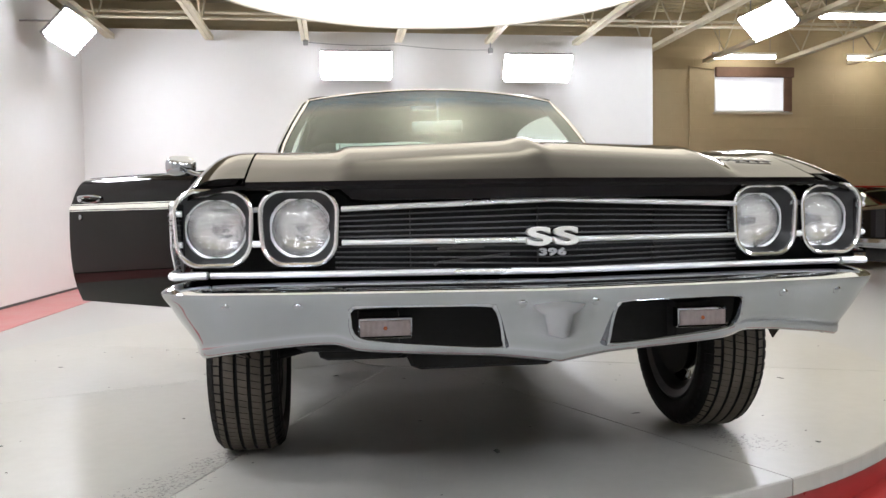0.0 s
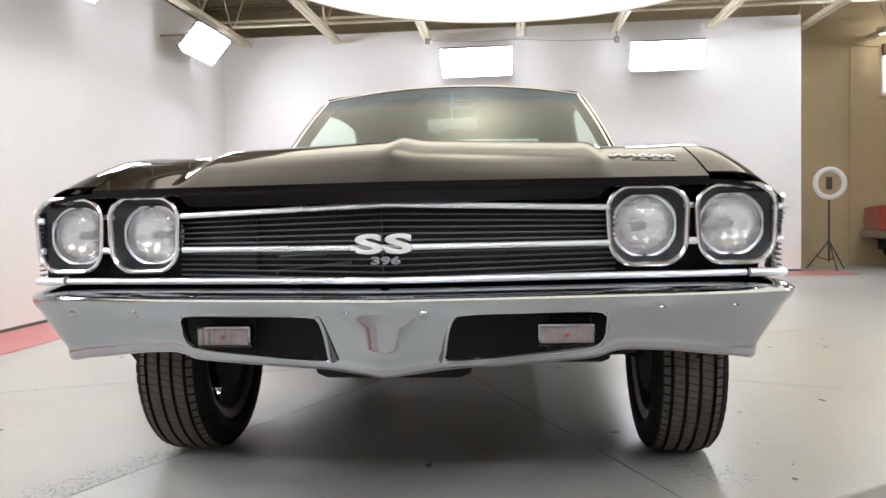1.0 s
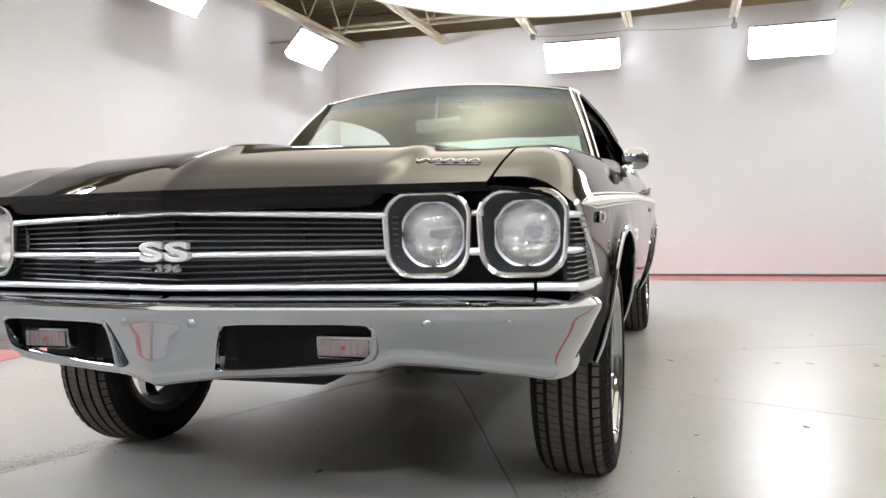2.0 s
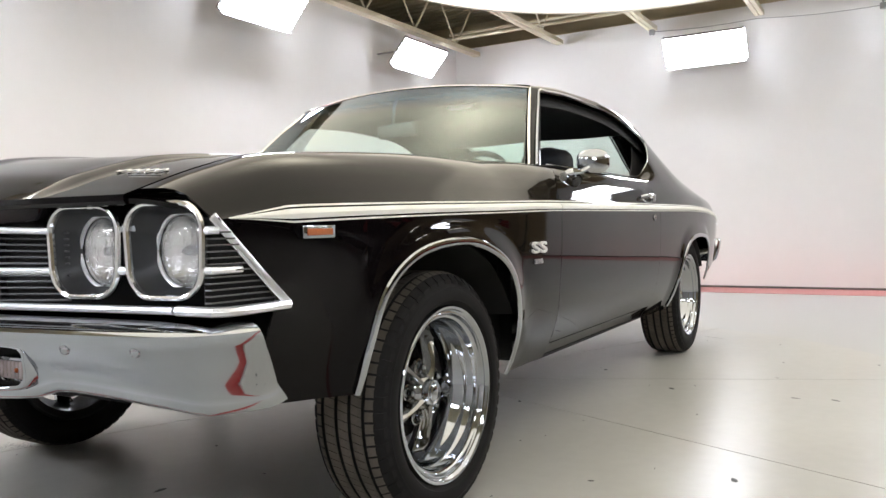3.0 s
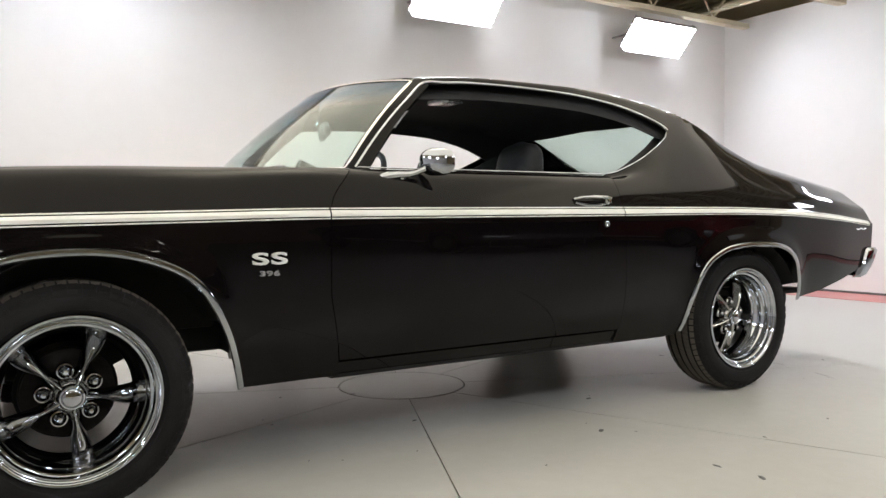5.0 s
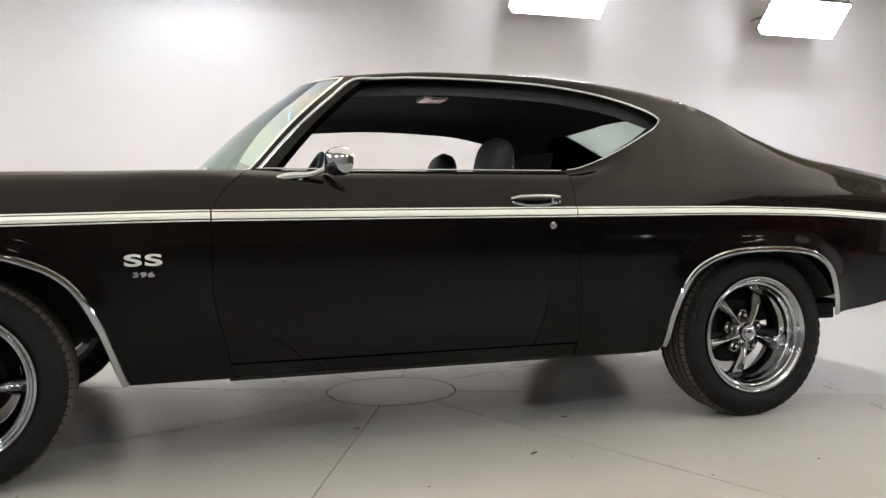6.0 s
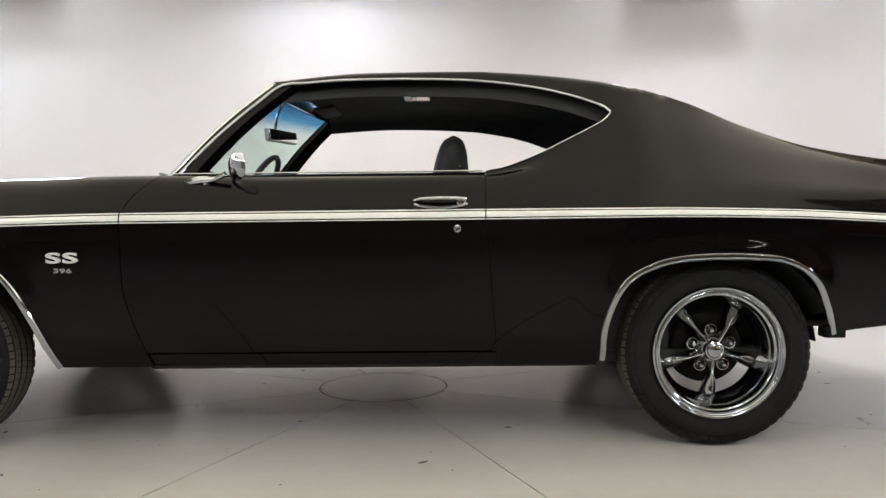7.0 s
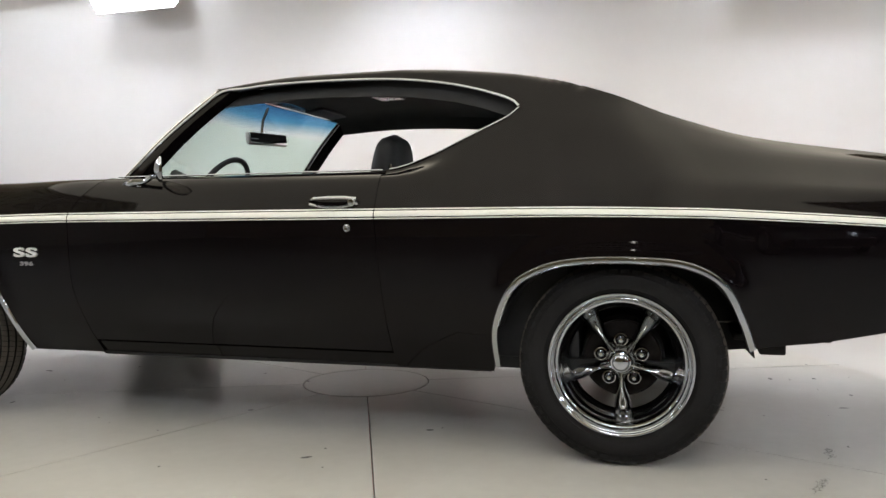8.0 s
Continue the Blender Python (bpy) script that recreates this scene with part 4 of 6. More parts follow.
def bumper():
    plan = resample([(x, y, 0) for x, y in BUMP], 61)
    bottom = spline([(0, 0.430), (0.12, 0.437), (0.40, 0.450), (0.46, 0.455), (0.515, 0.468), (0.75, 0.448), (0.86, 0.432), (0.92, 0.420)])
    lean = spline([(0, 0.0), (0.44, 0.004), (0.54, 0.018), (0.70, 0.024), (0.80, 0.028), (0.92, 0.026)])
    prof = [(-0.115, 0.628), (-0.07, 0.621), (-0.028, 0.611), (-0.006, 0.603), (0.004, 0.594), (0.002, 0.582), (-0.004, 0.570), (-0.008, 0.560), (-0.014, 0.545), (-0.020, 0.525), (-0.026, 0.505), (-0.032, 0.487)]
    rows = []
    for i, p in enumerate(plan):
        t = (plan[min(i + 1, 60)] - plan[max(i - 1, 0)]).normalized()
        nrm = Vector((t.y, -t.x, 0))
        x = p.x
        zb = bottom(x if p.y < -0.76 else 0.905)
        end = min(1.0, max(0.0, (p.y + 0.85) / 0.125))
        back = 0.135 * end * end * (3 - 2 * end)
        zb += 0.009 * max(0.0, (end - 0.72) / 0.28) ** 2
        vee = max(0.0, 1 - abs(x) / 0.14)
        r = []
        for k, (o, z) in enumerate(prof):
            if k >= 7:
                f = (k - 6) / 5
                z = 0.560 + (zb + 0.040 - 0.560) * (k - 7) / 4
                o = o + 0.042 * vee * f
                o = o - lean(x if p.y < -0.76 else 0.905) * f ** 1.5
            r.append((p.x + nrm.x * o, p.y + nrm.y * o + back * max(0.0, (0.592 - z) / (0.592 - zb)), z))
        for o, dz in ((-0.0362, 0.030), (-0.0352, 0.024), (-0.0375, 0.010), (-0.047, 0.001), (-0.075, 0.002)):
            o = -0.032 + (o + 0.032) * (1 - 0.75 * end)
            o = o + 0.042 * vee * (1 if o > -0.05 else 0.6) - lean(x if p.y < -0.76 else 0.905)
            r.append((p.x + nrm.x * o, p.y + nrm.y * o + back * (0.592 - zb - dz) / (0.592 - zb), zb + dz))
        rows.append(r)
    full = [[(-x, y, z) for x, y, z in r] for r in rows[:0:-1]] + rows
    bm = bmesh.new()
    lattice(bm, full)
    bmesh.ops.recalc_face_normals(bm, faces=bm.faces)
    b = part("front_bumper", bm, CHROME, car, "polished chrome front bumper with two openings", thick=0.003, sharp=50)
    # openings: rounded outlines cut right through
    cutters = []
    for s in (-1, 1):
        shape = opening(s)
        bm = bmesh.new()
        lattice(bm, [[(x, y, z) for x, z in shape] for y in (-1.1, -0.7)], wrap=True)
        bmesh.ops.holes_fill(bm, edges=bm.edges)
        bmesh.ops.recalc_face_normals(bm, faces=bm.faces)
        me = bpy.data.meshes.new("cut")
        bm.to_mesh(me)
        bm.free()
        c = new("cut", me)
        cutters.append(c)
        mod = b.modifiers.new("opening", "BOOLEAN")
        mod.operation, mod.object, mod.solver = "DIFFERENCE", c, "EXACT"
    bpy.context.view_layer.update()
    me = bpy.data.meshes.new_from_object(b.evaluated_get(bpy.context.evaluated_depsgraph_get()))
    b.modifiers.clear()
    b.data = me
    for c in cutters:
        bpy.data.objects.remove(c)
    for s in (-1, 1):
        # rolled lip of the opening
        shape = opening(s)
        front = lambda x, z: float(np.interp(abs(x), [p[0] for p in BUMP], [p[1] for p in BUMP])) + float(np.interp(z, [0.44, 0.56], [0.030, 0.010])) - 0.03 * max(0, 1 - abs(x) / 0.16) * float(np.interp(z, [0.44, 0.56], [1, 0]))
        bm = bmesh.new()
        rows = [[(x, front(x, z) + o, z) for x, z in opening(s, g)] for g, o in ((0.004, -0.0015), (0.0, -0.003), (-0.004, 0.001), (-0.006, 0.012), (-0.007, 0.045))]
        lattice(bm, rows, wrap=True)
        part("opening_lip", bm, CHROME, b, thick=0.002)
    for s in (-1, 1):
        bm = bmesh.new()
        lattice(bm, [[(s * x, -0.90 + 0.12 * x + 0.11, z) for x in np.linspace(0.08, 0.52, 8)] for z in (0.44, 0.58)])
        part("opening_back", bm, DARK, b, thick=0.004)
        bm = bmesh.new()
        x0, x1 = (0.325, 0.452) if s > 0 else (-0.452, -0.325)
        yy = -0.925 + 0.12 * 0.39 + 0.012
        box(bm, (x0, yy, 0.481), (x1, yy + 0.03, 0.531), 0.004, None)
        p = part("parking_light", bm, CHROME, b, "parking light with frosted lens in a chrome frame")
        bm = bmesh.new()
        lattice(bm, [[(x0 + 0.005 + (x1 - x0 - 0.01) * k / 72, yy - o - (0.0006 * math.sin(k * math.pi / 4) if o > 0.002 else 0), z) for k in range(73)] for o, z in ((-0.004, 0.4865), (0.003, 0.488), (0.004, 0.492), (0.004, 0.520), (0.003, 0.524), (-0.004, 0.5255))])
        part("lens", bm, FROST, p, "ribbed pinkish frosted lens")
        bm = bmesh.new()
        spin(bm, [(-0.006, 0.0004), (-0.005, 0.004), (0, 0.006), (0.004, 0.006)], 10, "y")
        bmesh.ops.transform(bm, matrix=Matrix.Translation(((x0 + x1) / 2, yy - 0.002, 0.506)), verts=bm.verts)
        part("bulb", bm, AMBER, p)
    for x in (0.745, 0.585, 0.083):
        for s in (-1, 1):
            bm = bmesh.new()
            spin(bm, [(-0.007, 0.0004), (-0.006, 0.007), (-0.002, 0.0115), (0.006, 0.012)], 14, "y")
            y = float(np.interp(x, [p[0] for p in BUMP], [p[1] for p in BUMP]))
            bmesh.ops.transform(bm, matrix=Matrix.Translation((s * x, y + 0.008, 0.566)), verts=bm.verts)
            part("bumper_bolt", bm, CHROME, b)
    bm = bmesh.new()
    spin(bm, [(-0.004, 0.0004), (-0.004, 0.006), (0.02, 0.006)], 10, "y")
    bmesh.ops.transform(bm, matrix=Matrix.Translation((0, -0.968, 0.463)), verts=bm.verts)
    part("bumper_bolt", bm, DARK, b)
    return b


# rear shell: quarters, sail panels, roof and deck in one skin
TOP = spline([(1.20, 1.376), (1.36, 1.402), (1.6, 1.419), (1.91, 1.424), (2.25, 1.404), (2.5, 1.360), (2.66, 1.290), (2.8, 1.214), (3.0, 1.105), (3.27, 1.020), (3.65, 0.985), (4.02, 0.945)])
EX = spline([(1.2, 0.600), (2.0, 0.618), (2.37, 0.640), (2.6, 0.635), (3.0, 0.622), (3.4, 0.62), (4.02, 0.56)])
EZ = spline([(1.2, 1.338), (1.6, 1.366), (2.0, 1.362), (2.37, 1.330), (2.6, 1.304), (2.8, 1.246), (3.0, 1.162), (3.27, 1.076), (3.65, 1.014), (4.02, 0.965)])
SX = spline([(1.2, 0.80), (2.6, 0.80), (3.2, 0.775), (3.6, 0.74), (4.02, 0.64)])
SZ = spline([(1.2, 0.985), (2.4, 0.985), (3.0, 0.975), (3.6, 0.945), (4.02, 0.905)])
WLOW = spline([(1.98, 0.985), (2.06, 0.993), (2.21, 1.043), (2.35, 1.112), (2.44, 1.158), (2.478, 1.183), (2.49, 1.200)])
WTOP = spline([(1.20, 1.325), (1.6, 1.346), (2.0, 1.333), (2.2, 1.305), (2.37, 1.262), (2.45, 1.231), (2.478, 1.216), (2.49, 1.200)])
RIDGE = 44


def section(y):
    """Crease to centre line, as a dense run of (x, z)."""
    w, zc, sx, sz, ex, ez, t = W(y), ZC(y), SX(y), SZ(y), EX(y), EZ(y), TOP(y)
    low = [(w - (w - sx) * f, zc + (sz - zc) * g) for f, g in RISE]
    mid = ((sx + ex) / 2 + 0.022, (sz + ez) / 2)
    # behind the door the hip flows into the sail without a shelf
    k = min(1.0, max(0.0, (y - 2.03) / 0.32))
    k = k * k * (3 - 2 * k)
    mix = lambda p, t: tuple((1 - k) * a + k * (b + t * (c - b)) for a, b, c in zip(p, low[4], mid))
    q = min(1.0, max(0.0, (y - 2.75) / 0.5))
    pts = [low[0], low[2], low[4], mix(low[6], 0.30), mix(low[8], 0.62), mid, (ex + 0.010 + 0.030 * q, ez - 0.020), (ex + 0.001, ez - 0.002), (ex - 0.03, ez + (0.3 if t > ez else 0.55) * (t - ez)), (0.55 * ex, t - 0.010), (0, t)]
    # the ridge always falls on the same step, RIDGE
    return [(p.x, p.z) for run, n, first in ((pts[:8], RIDGE + 1, 0), (pts[7:], 80 - RIDGE, 1)) for p in resample([(x, 0, z) for x, z in run], n)[first:]]


def cut(sec, z):
    """Index along the section, as a fraction, where it reaches z."""
    for i in range(len(sec) - 1):
        if sec[i][1] <= z <= sec[i + 1][1]:
            return i + (z - sec[i][1]) / max(1e-9, sec[i + 1][1] - sec[i][1])
    return len(sec) - 1.0


def along(sec, f):
    i = min(int(f), len(sec) - 2)
    a, b, t = sec[i], sec[i + 1], f - i
    return (a[0] + (b[0] - a[0]) * t, a[1] + (b[1] - a[1]) * t)


GLASS_Y = (2.66, 3.22)
GLASS_X = 0.47


def arch_z(y):
    pts = arch_points(ARCH_R, 200)
    return float(np.interp(y, [p[0] for p in pts], [p[1] for p in pts]))


def rear_shell():
    arch = arch_points(ARCH_R, 36)
    ys = [(y, 0.288) for y in np.linspace(2.032, 2.42, 8)] + arch + [(y, float(np.interp(y, [3.25, 3.44, 3.74, 4.02], [0.405, 0.425, 0.485, 0.56]))) for y in np.linspace(3.28, 4.02, 16)]
    f0 = cut(section(2.49), 1.2)

    def split(y):
        """The seam of the two halves: from the window's tip back along the sail's ridge."""
        k = min(1.0, max(0.0, (y - 2.49) / 0.22))
        k = k * k * (3 - 2 * k)
        return f0 * (1 - k) + RIDGE * k

    ys = sorted([p for p in ys if abs(p[0] - 2.4901) > 0.006] + [(2.4901, arch_z(2.4901))] + [(g, arch_z(g)) for g in GLASS_Y])
    ys = [p for i, p in enumerate(ys) if i == 0 or p[0] - ys[i - 1][0] > 0.0008]
    bm = bmesh.new()
    for s in (-1, 1):
        rows = []
        for y, zb in ys:
            sec = section(y)
            r = [(s * low_x(y, z), y, z) for z in zb + (ZC(y) - zb) * np.linspace(0, 1, 12) ** 0.9]
            end = cut(sec, WLOW(y)) if y < 2.49 else split(y)
            r += [(s * along(sec, f)[0], y, along(sec, f)[1]) for f in np.linspace(0, end, 16)[1:]]
            if y < 2.2:
                t = 1 - (y - 2.032) / 0.168
                r = [(x, yy + t * (door_back(z) + 0.0010 - 2.032), z) for x, yy, z in r]
            rows.append(r)
        lattice(bm, rows)
        # upper half: window head or sail up to the centre line
        st = sorted(list(np.linspace(1.225, 2.40, 26)) + [y for y, _ in ys if y > 2.40 ])
        rows = []
        for y in st:
            sec = section(y)
            a = cut(sec, WTOP(y)) if y < 2.49 else split(y)
            fx = next(i for i in range(30, 79) if sec[i + 1][0] <= GLASS_X <= sec[i][0])
            fx = fx + (sec[fx][0] - GLASS_X) / (sec[fx][0] - sec[fx + 1][0])
            rows.append([(s * along(sec, f)[0], y, along(sec, f)[1]) for f in [*np.linspace(a, fx, 14), *np.linspace(fx, 79, 9)[1:]]])
        lattice(bm, rows, lambda i, j: GLASS_Y[0] <= (st[i] + st[i + 1]) / 2 <= GLASS_Y[1] and j >= 13)
        # rear end closed
        y = 4.02
        sec = section(y)
        ring = [(s * low_x(y, z), y, z) for z in np.linspace(0.56, ZC(y), 8)] + [(s * x, y, z) for x, z in sec[1::4]] + [(0, y, sec[-1][1])]
        lattice(bm, [ring, [(x * 0.97, y + 0.03, 0.56 + (z - 0.56) * 0.95) for x, y, z in ring], [(0, y + 0.03, 0.56 + (z - 0.56) * 0.95) for x, y, z in ring]])
    bmesh.ops.remove_doubles(bm, verts=bm.verts, dist=0.0012)
    bmesh.ops.recalc_face_normals(bm, faces=bm.faces)
    soft = [v for v in bm.verts if not v.is_boundary and v.co.z > 0.90 and 2.05 < v.co.y < 3.9 and abs(v.co.x) > 0.5 and (v.co.y > 2.42 or v.co.z > 1.25) and (v.co.y < 2.6 or abs(v.co.z - EZ(v.co.y)) > 0.03)]
    for _ in range(2):
        bmesh.ops.smooth_vert(bm, verts=soft, factor=0.5, use_axis_x=True, use_axis_y=True, use_axis_z=True)
    sh = part("rear_bodyshell", bm, PAINT, car, "glossy black fastback roof, sail panels and rear quarters", thick=0.004, sharp=40)
    for s in (-1, 1):
        bm = bmesh.new()
        tube(bm, [(s * (low_x(y, z) + 0.002), y, z) for y, z in arch_points(ARCH_R, 60)], 0.0115, 8, up=(1, 0, 0), flat=0.55)
        part("arch_trim", bm, CHROME, sh, "chrome wheel-arch lip")
        # drip rail along the window head, down the windscreen pillar
        bm = bmesh.new()
        pts = [(s * 0.757, 0.910, 0.992), (s * 0.724, 0.994, 1.088), (s * 0.690, 1.083, 1.178), (s * 0.655, 1.177, 1.262), (s * 0.624, 1.262, 1.330)]
        for y in (1.36, 1.5, 1.75, 2.0, 2.2, 2.33, 2.42, 2.47, 2.492):
            sec = section(y)
            x, z = along(sec, cut(sec, WTOP(y)))
            pts.append((s * (x + 0.006), y, z + 0.004))
        tube(bm, resample(pts, 60), 0.0048, 8, flat=1.1)
        part("drip_rail", bm, CHROME, sh, "bright drip moulding over the side window")
        bm = bmesh.new()
        pts = []
        for y in (2.04, 2.1, 2.21, 2.3, 2.4, 2.46, 2.492):
            sec = section(y)
            x, z = along(sec, cut(sec, WLOW(y)))
            pts.append((s * (x + 0.002), y, z + 0.002))
        tube(bm, resample(pts, 24), 0.003, 6)
        part("window_moulding", bm, CHROME, sh)
    # rear window
    bm = bmesh.new()
    rows = []
    for y in np.linspace(GLASS_Y[0] - 0.04, GLASS_Y[1] + 0.04, 14):
        sec = section(y)
        rows.append([(x, y, float(np.interp(abs(x), [p[0] for p in sec[:30:-1]], [p[1] for p in sec[:30:-1]])) - 0.010) for x in np.linspace(-GLASS_X - 0.03, GLASS_X + 0.03, 15)])
    lattice(bm, rows)
    edge = [Vector(p) + Vector((0, 0, 0.010)) for p in [r[0] for r in rows] + rows[-1] + [r[-1] for r in rows[::-1]] + rows[0][::-1]]
    tb = bmesh.new()
    tube(tb, [(q.x * 0.93, q.y, q.z - 0.014) for q in edge[::2]], 0.005, 6, closed=True)
    part("rear_window_trim", tb, CHROME, sh, "bright rear window moulding")
    ob = part("rear_window", bm, WINDGLASS, car, "tinted rear window", thick=0.004)
    ob.visible_shadow = False
    return sh


def door(s, swing):
    """A door with its skin, inner panel, stripe, handle, lock and mirror, hung at its front edge."""
    hx, hy = s * 0.895, 0.752
    front, back = door_front, door_back
    zs = list(0.347 + (ZC(1.4) - 0.347) * np.linspace(0, 1, 13)) + [z for _, z in upper(1.4, BELT, 0.80)[1:]]
    rows = []
    for z in zs:
        a, b = front(z) + 0.0012, back(z) - 0.0010
        rows.append([(s * skin_x(y, min(z, BELT)) - hx, y - hy, z) for y in np.linspace(a, b, 26)])
    rows.append([(p[0] - s * 0.05, p[1], p[2] + 0.002) for p in rows[-1]])
    rows.insert(0, [(p[0] - s * 0.03, p[1], p[2] - 0.004) for p in rows[0]])
    bm = bmesh.new()
    lattice(bm, rows)
    bmesh.ops.recalc_face_normals(bm, faces=bm.faces)
    d = part("door", bm, PAINT, car, "glossy black door, " + ("closed" if not swing else "swung open"), thick=0.005, sharp=40)
    d.matrix_basis = Matrix.Translation((hx, hy, 0)) @ Matrix.Rotation(radians(swing) * s * -1, 4, "Z")
    bm = bmesh.new()
    # inner trim panel and edges, 9 cm inside the skin
    inn = []
    for z in zs[::2] + [BELT]:
        a, b = front(z) + 0.006, back(z) - 0.006
        inn.append([(s * (min(skin_x(1.4, z), 0.90) - 0.075) - hx, y - hy, z) for y in np.linspace(a, b, 10)])
    lattice(bm, inn)
    part("inner_panel", bm, VINYL, d, "black vinyl door card", thick=0.01)
    for f in (front, back):
        bm = bmesh.new()
        o = 0.006 if f is front else -0.006
        lattice(bm, [[(s * (skin_x(1.4, min(z, BELT)) - q) - hx, f(z) + o - hy, z) for q in (0.004, 0.03, 0.055, 0.075)] for z in zs])
        part("door_edge", bm, PAINT, d, thick=0.003)
    # bright strip at the window sill
    bm = bmesh.new()
    tube(bm, [(s * 0.800 - hx, y - hy, 0.990) for y in np.linspace(0.90, 2.015, 12)], 0.003, 6)
    part("sill_strip", bm, CHROME, d)
    # pull handle with button
    bm = bmesh.new()
    tube(bm, [(s * (skin_x(y, 0.886) + dx) - hx, y - hy, z) for y, dx, z in ((1.775, 0.003, 0.884), (1.80, 0.022, 0.890), (1.86, 0.028, 0.892), (1.92, 0.026, 0.891), (1.955, 0.014, 0.888))], [0.006, 0.008, 0.009, 0.009, 0.008], 8, flat=0.8)
    h = part("handle", bm, CHROME, d, "chrome door handle")
    bm = bmesh.new()
    tube(bm, [(s * (skin_x(y, 0.872) + 0.004) - hx, y - hy, 0.872 + 0.014 * math.sin((y - 1.77) / 0.19 * math.pi * -1)) for y in np.linspace(1.775, 1.96, 10)], 0.005, 6)
    part("escutcheon", bm, CHROME, h)
    bm = bmesh.new()
    spin(bm, [(0.0, 0.017), (0.016, 0.016), (0.022, 0.010), (0.023, 0.0005)], 20, "x")
    bmesh.ops.transform(bm, matrix=Matrix.Translation((s * skin_x(1.938, 0.878) - hx, 1.938 - hy, 0.878)) @ Matrix.Diagonal((s, 1, 1, 1)), verts=bm.verts)
    part("push_button", bm, CHROME, h)
    bm = bmesh.new()
    spin(bm, [(0.0, 0.014), (0.005, 0.013), (0.007, 0.008), (0.005, 0.0005)], 20, "x")
    bmesh.ops.transform(bm, matrix=Matrix.Translation((s * skin_x(1.924, 0.786) - hx, 1.924 - hy, 0.786)) @ Matrix.Diagonal((s, 1, 1, 1)), verts=bm.verts)
    part("door_lock", bm, CHROME, d, "round chrome key lock")
    stripe(s, 0.7505, 2.0205, d, (hx, hy, 0))
    # door mirror on a stalk
    bm = bmesh.new()
    tube(bm, resample([(s * 0.846 - hx, 0.955 - hy, 0.955), (s * 0.856 - hx, 1.01 - hy, 0.964), (s * 0.868 - hx, 1.07 - hy, 0.968), (s * 0.884 - hx, 1.115 - hy, 0.985)], 12), [0.006, 0.010, 0.013, 0.014, 0.014, 0.013, 0.012, 0.011, 0.010, 0.010, 0.010, 0.010], 8)
    tube(bm, [(s * 0.855 - hx, 1.03 - hy, 0.955), (s * 0.842 - hx, 1.10 - hy, 0.925)], 0.010, 8)
    mo = part("door_mirror", bm, CHROME, d, "chrome bullet-backed door mirror")
    bm = bmesh.new()
    spin(bm, [(-0.020, 0.0005), (-0.019, 0.014), (-0.014, 0.034), (-0.006, 0.049), (0.002, 0.055), (0.007, 0.056), (0.010, 0.053)], 28, "y")
    turn = Matrix.Translation((s * 0.893 - hx, 1.155 - hy, 1.010)) @ Matrix.Rotation(radians(36 * s), 4, "Z") @ Matrix.Diagonal((1.18, 1, 0.85, 1))
    # squared-off oval head
    for v in bm.verts:
        v.co.x, v.co.z = (c * (1 + 0.10 * (abs(v.co.x * v.co.z) * 2 / max(1e-6, v.co.x**2 + v.co.z**2))) for c in (v.co.x, v.co.z))
    bmesh.ops.transform(bm, matrix=turn, verts=bm.verts)
    part("mirror_shell", bm, CHROME, mo)
    bm = bmesh.new()
    spin(bm, [(0.008, 0.0005), (0.008, 0.053)], 28, "y")
    bmesh.ops.transform(bm, matrix=turn, verts=bm.verts)
    part("mirror_glass", bm, MIRRORGLASS, mo)
    return d


def jambs():
    """Dark body structure behind the door gaps."""
    for s in (-1, 1):
        for f in (door_front, door_back):
            bm = bmesh.new()
            zs = np.linspace(0.29, 0.97, 18)
            lattice(bm, [[(s * (skin_x(f(z), z) - 0.016 - q), f(z) + o, z) for q, o in ((0.0, -0.03 if f is door_front else 0.03), (0.0, 0.004 if f is door_front else -0.004), (0.05, 0.004 if f is door_front else -0.004))] for z in zs])
            part("door_jamb", bm, DARK, car, thick=0.003)


def stripe(s, y0, y1, parent, off=(0, 0, 0)):
    """Cream side stripe with fine lines above and below, laid on the crease."""
    ox, oy, oz = off
    n = max(8, int((y1 - y0) / 0.05))
    for lo, hi, mat in ((-0.0102, 0.0102, STRIPE), (0.0142, 0.0182, STRIPE), (-0.0182, -0.0142, STRIPE)):
        bm = bmesh.new()
        rows = []
        for k in range(3):
            r = []
            for y in np.linspace(y0, y1, n):
                t = min(1.0, max(0.06, (y + 0.76) / 0.16))
                t = t * (1 - 0.14 * max(0.0, y - 2.0))
                z = ZC(y) + (lo + (hi - lo) * k / 2) * t
                if y > 2.026:
                    sec = section(y)
                    x = along(sec, cut(sec, z))[0] if z > ZC(y) else low_x(y, z)
                else:
                    x = skin_x(y, z)
                r.append((s * (x + 0.0022) - ox, y - oy, z - oz))
            rows.append(r)
        lattice(bm, rows)
        part("stripe", bm, mat, parent, "cream painted side stripe", thick=0.001)


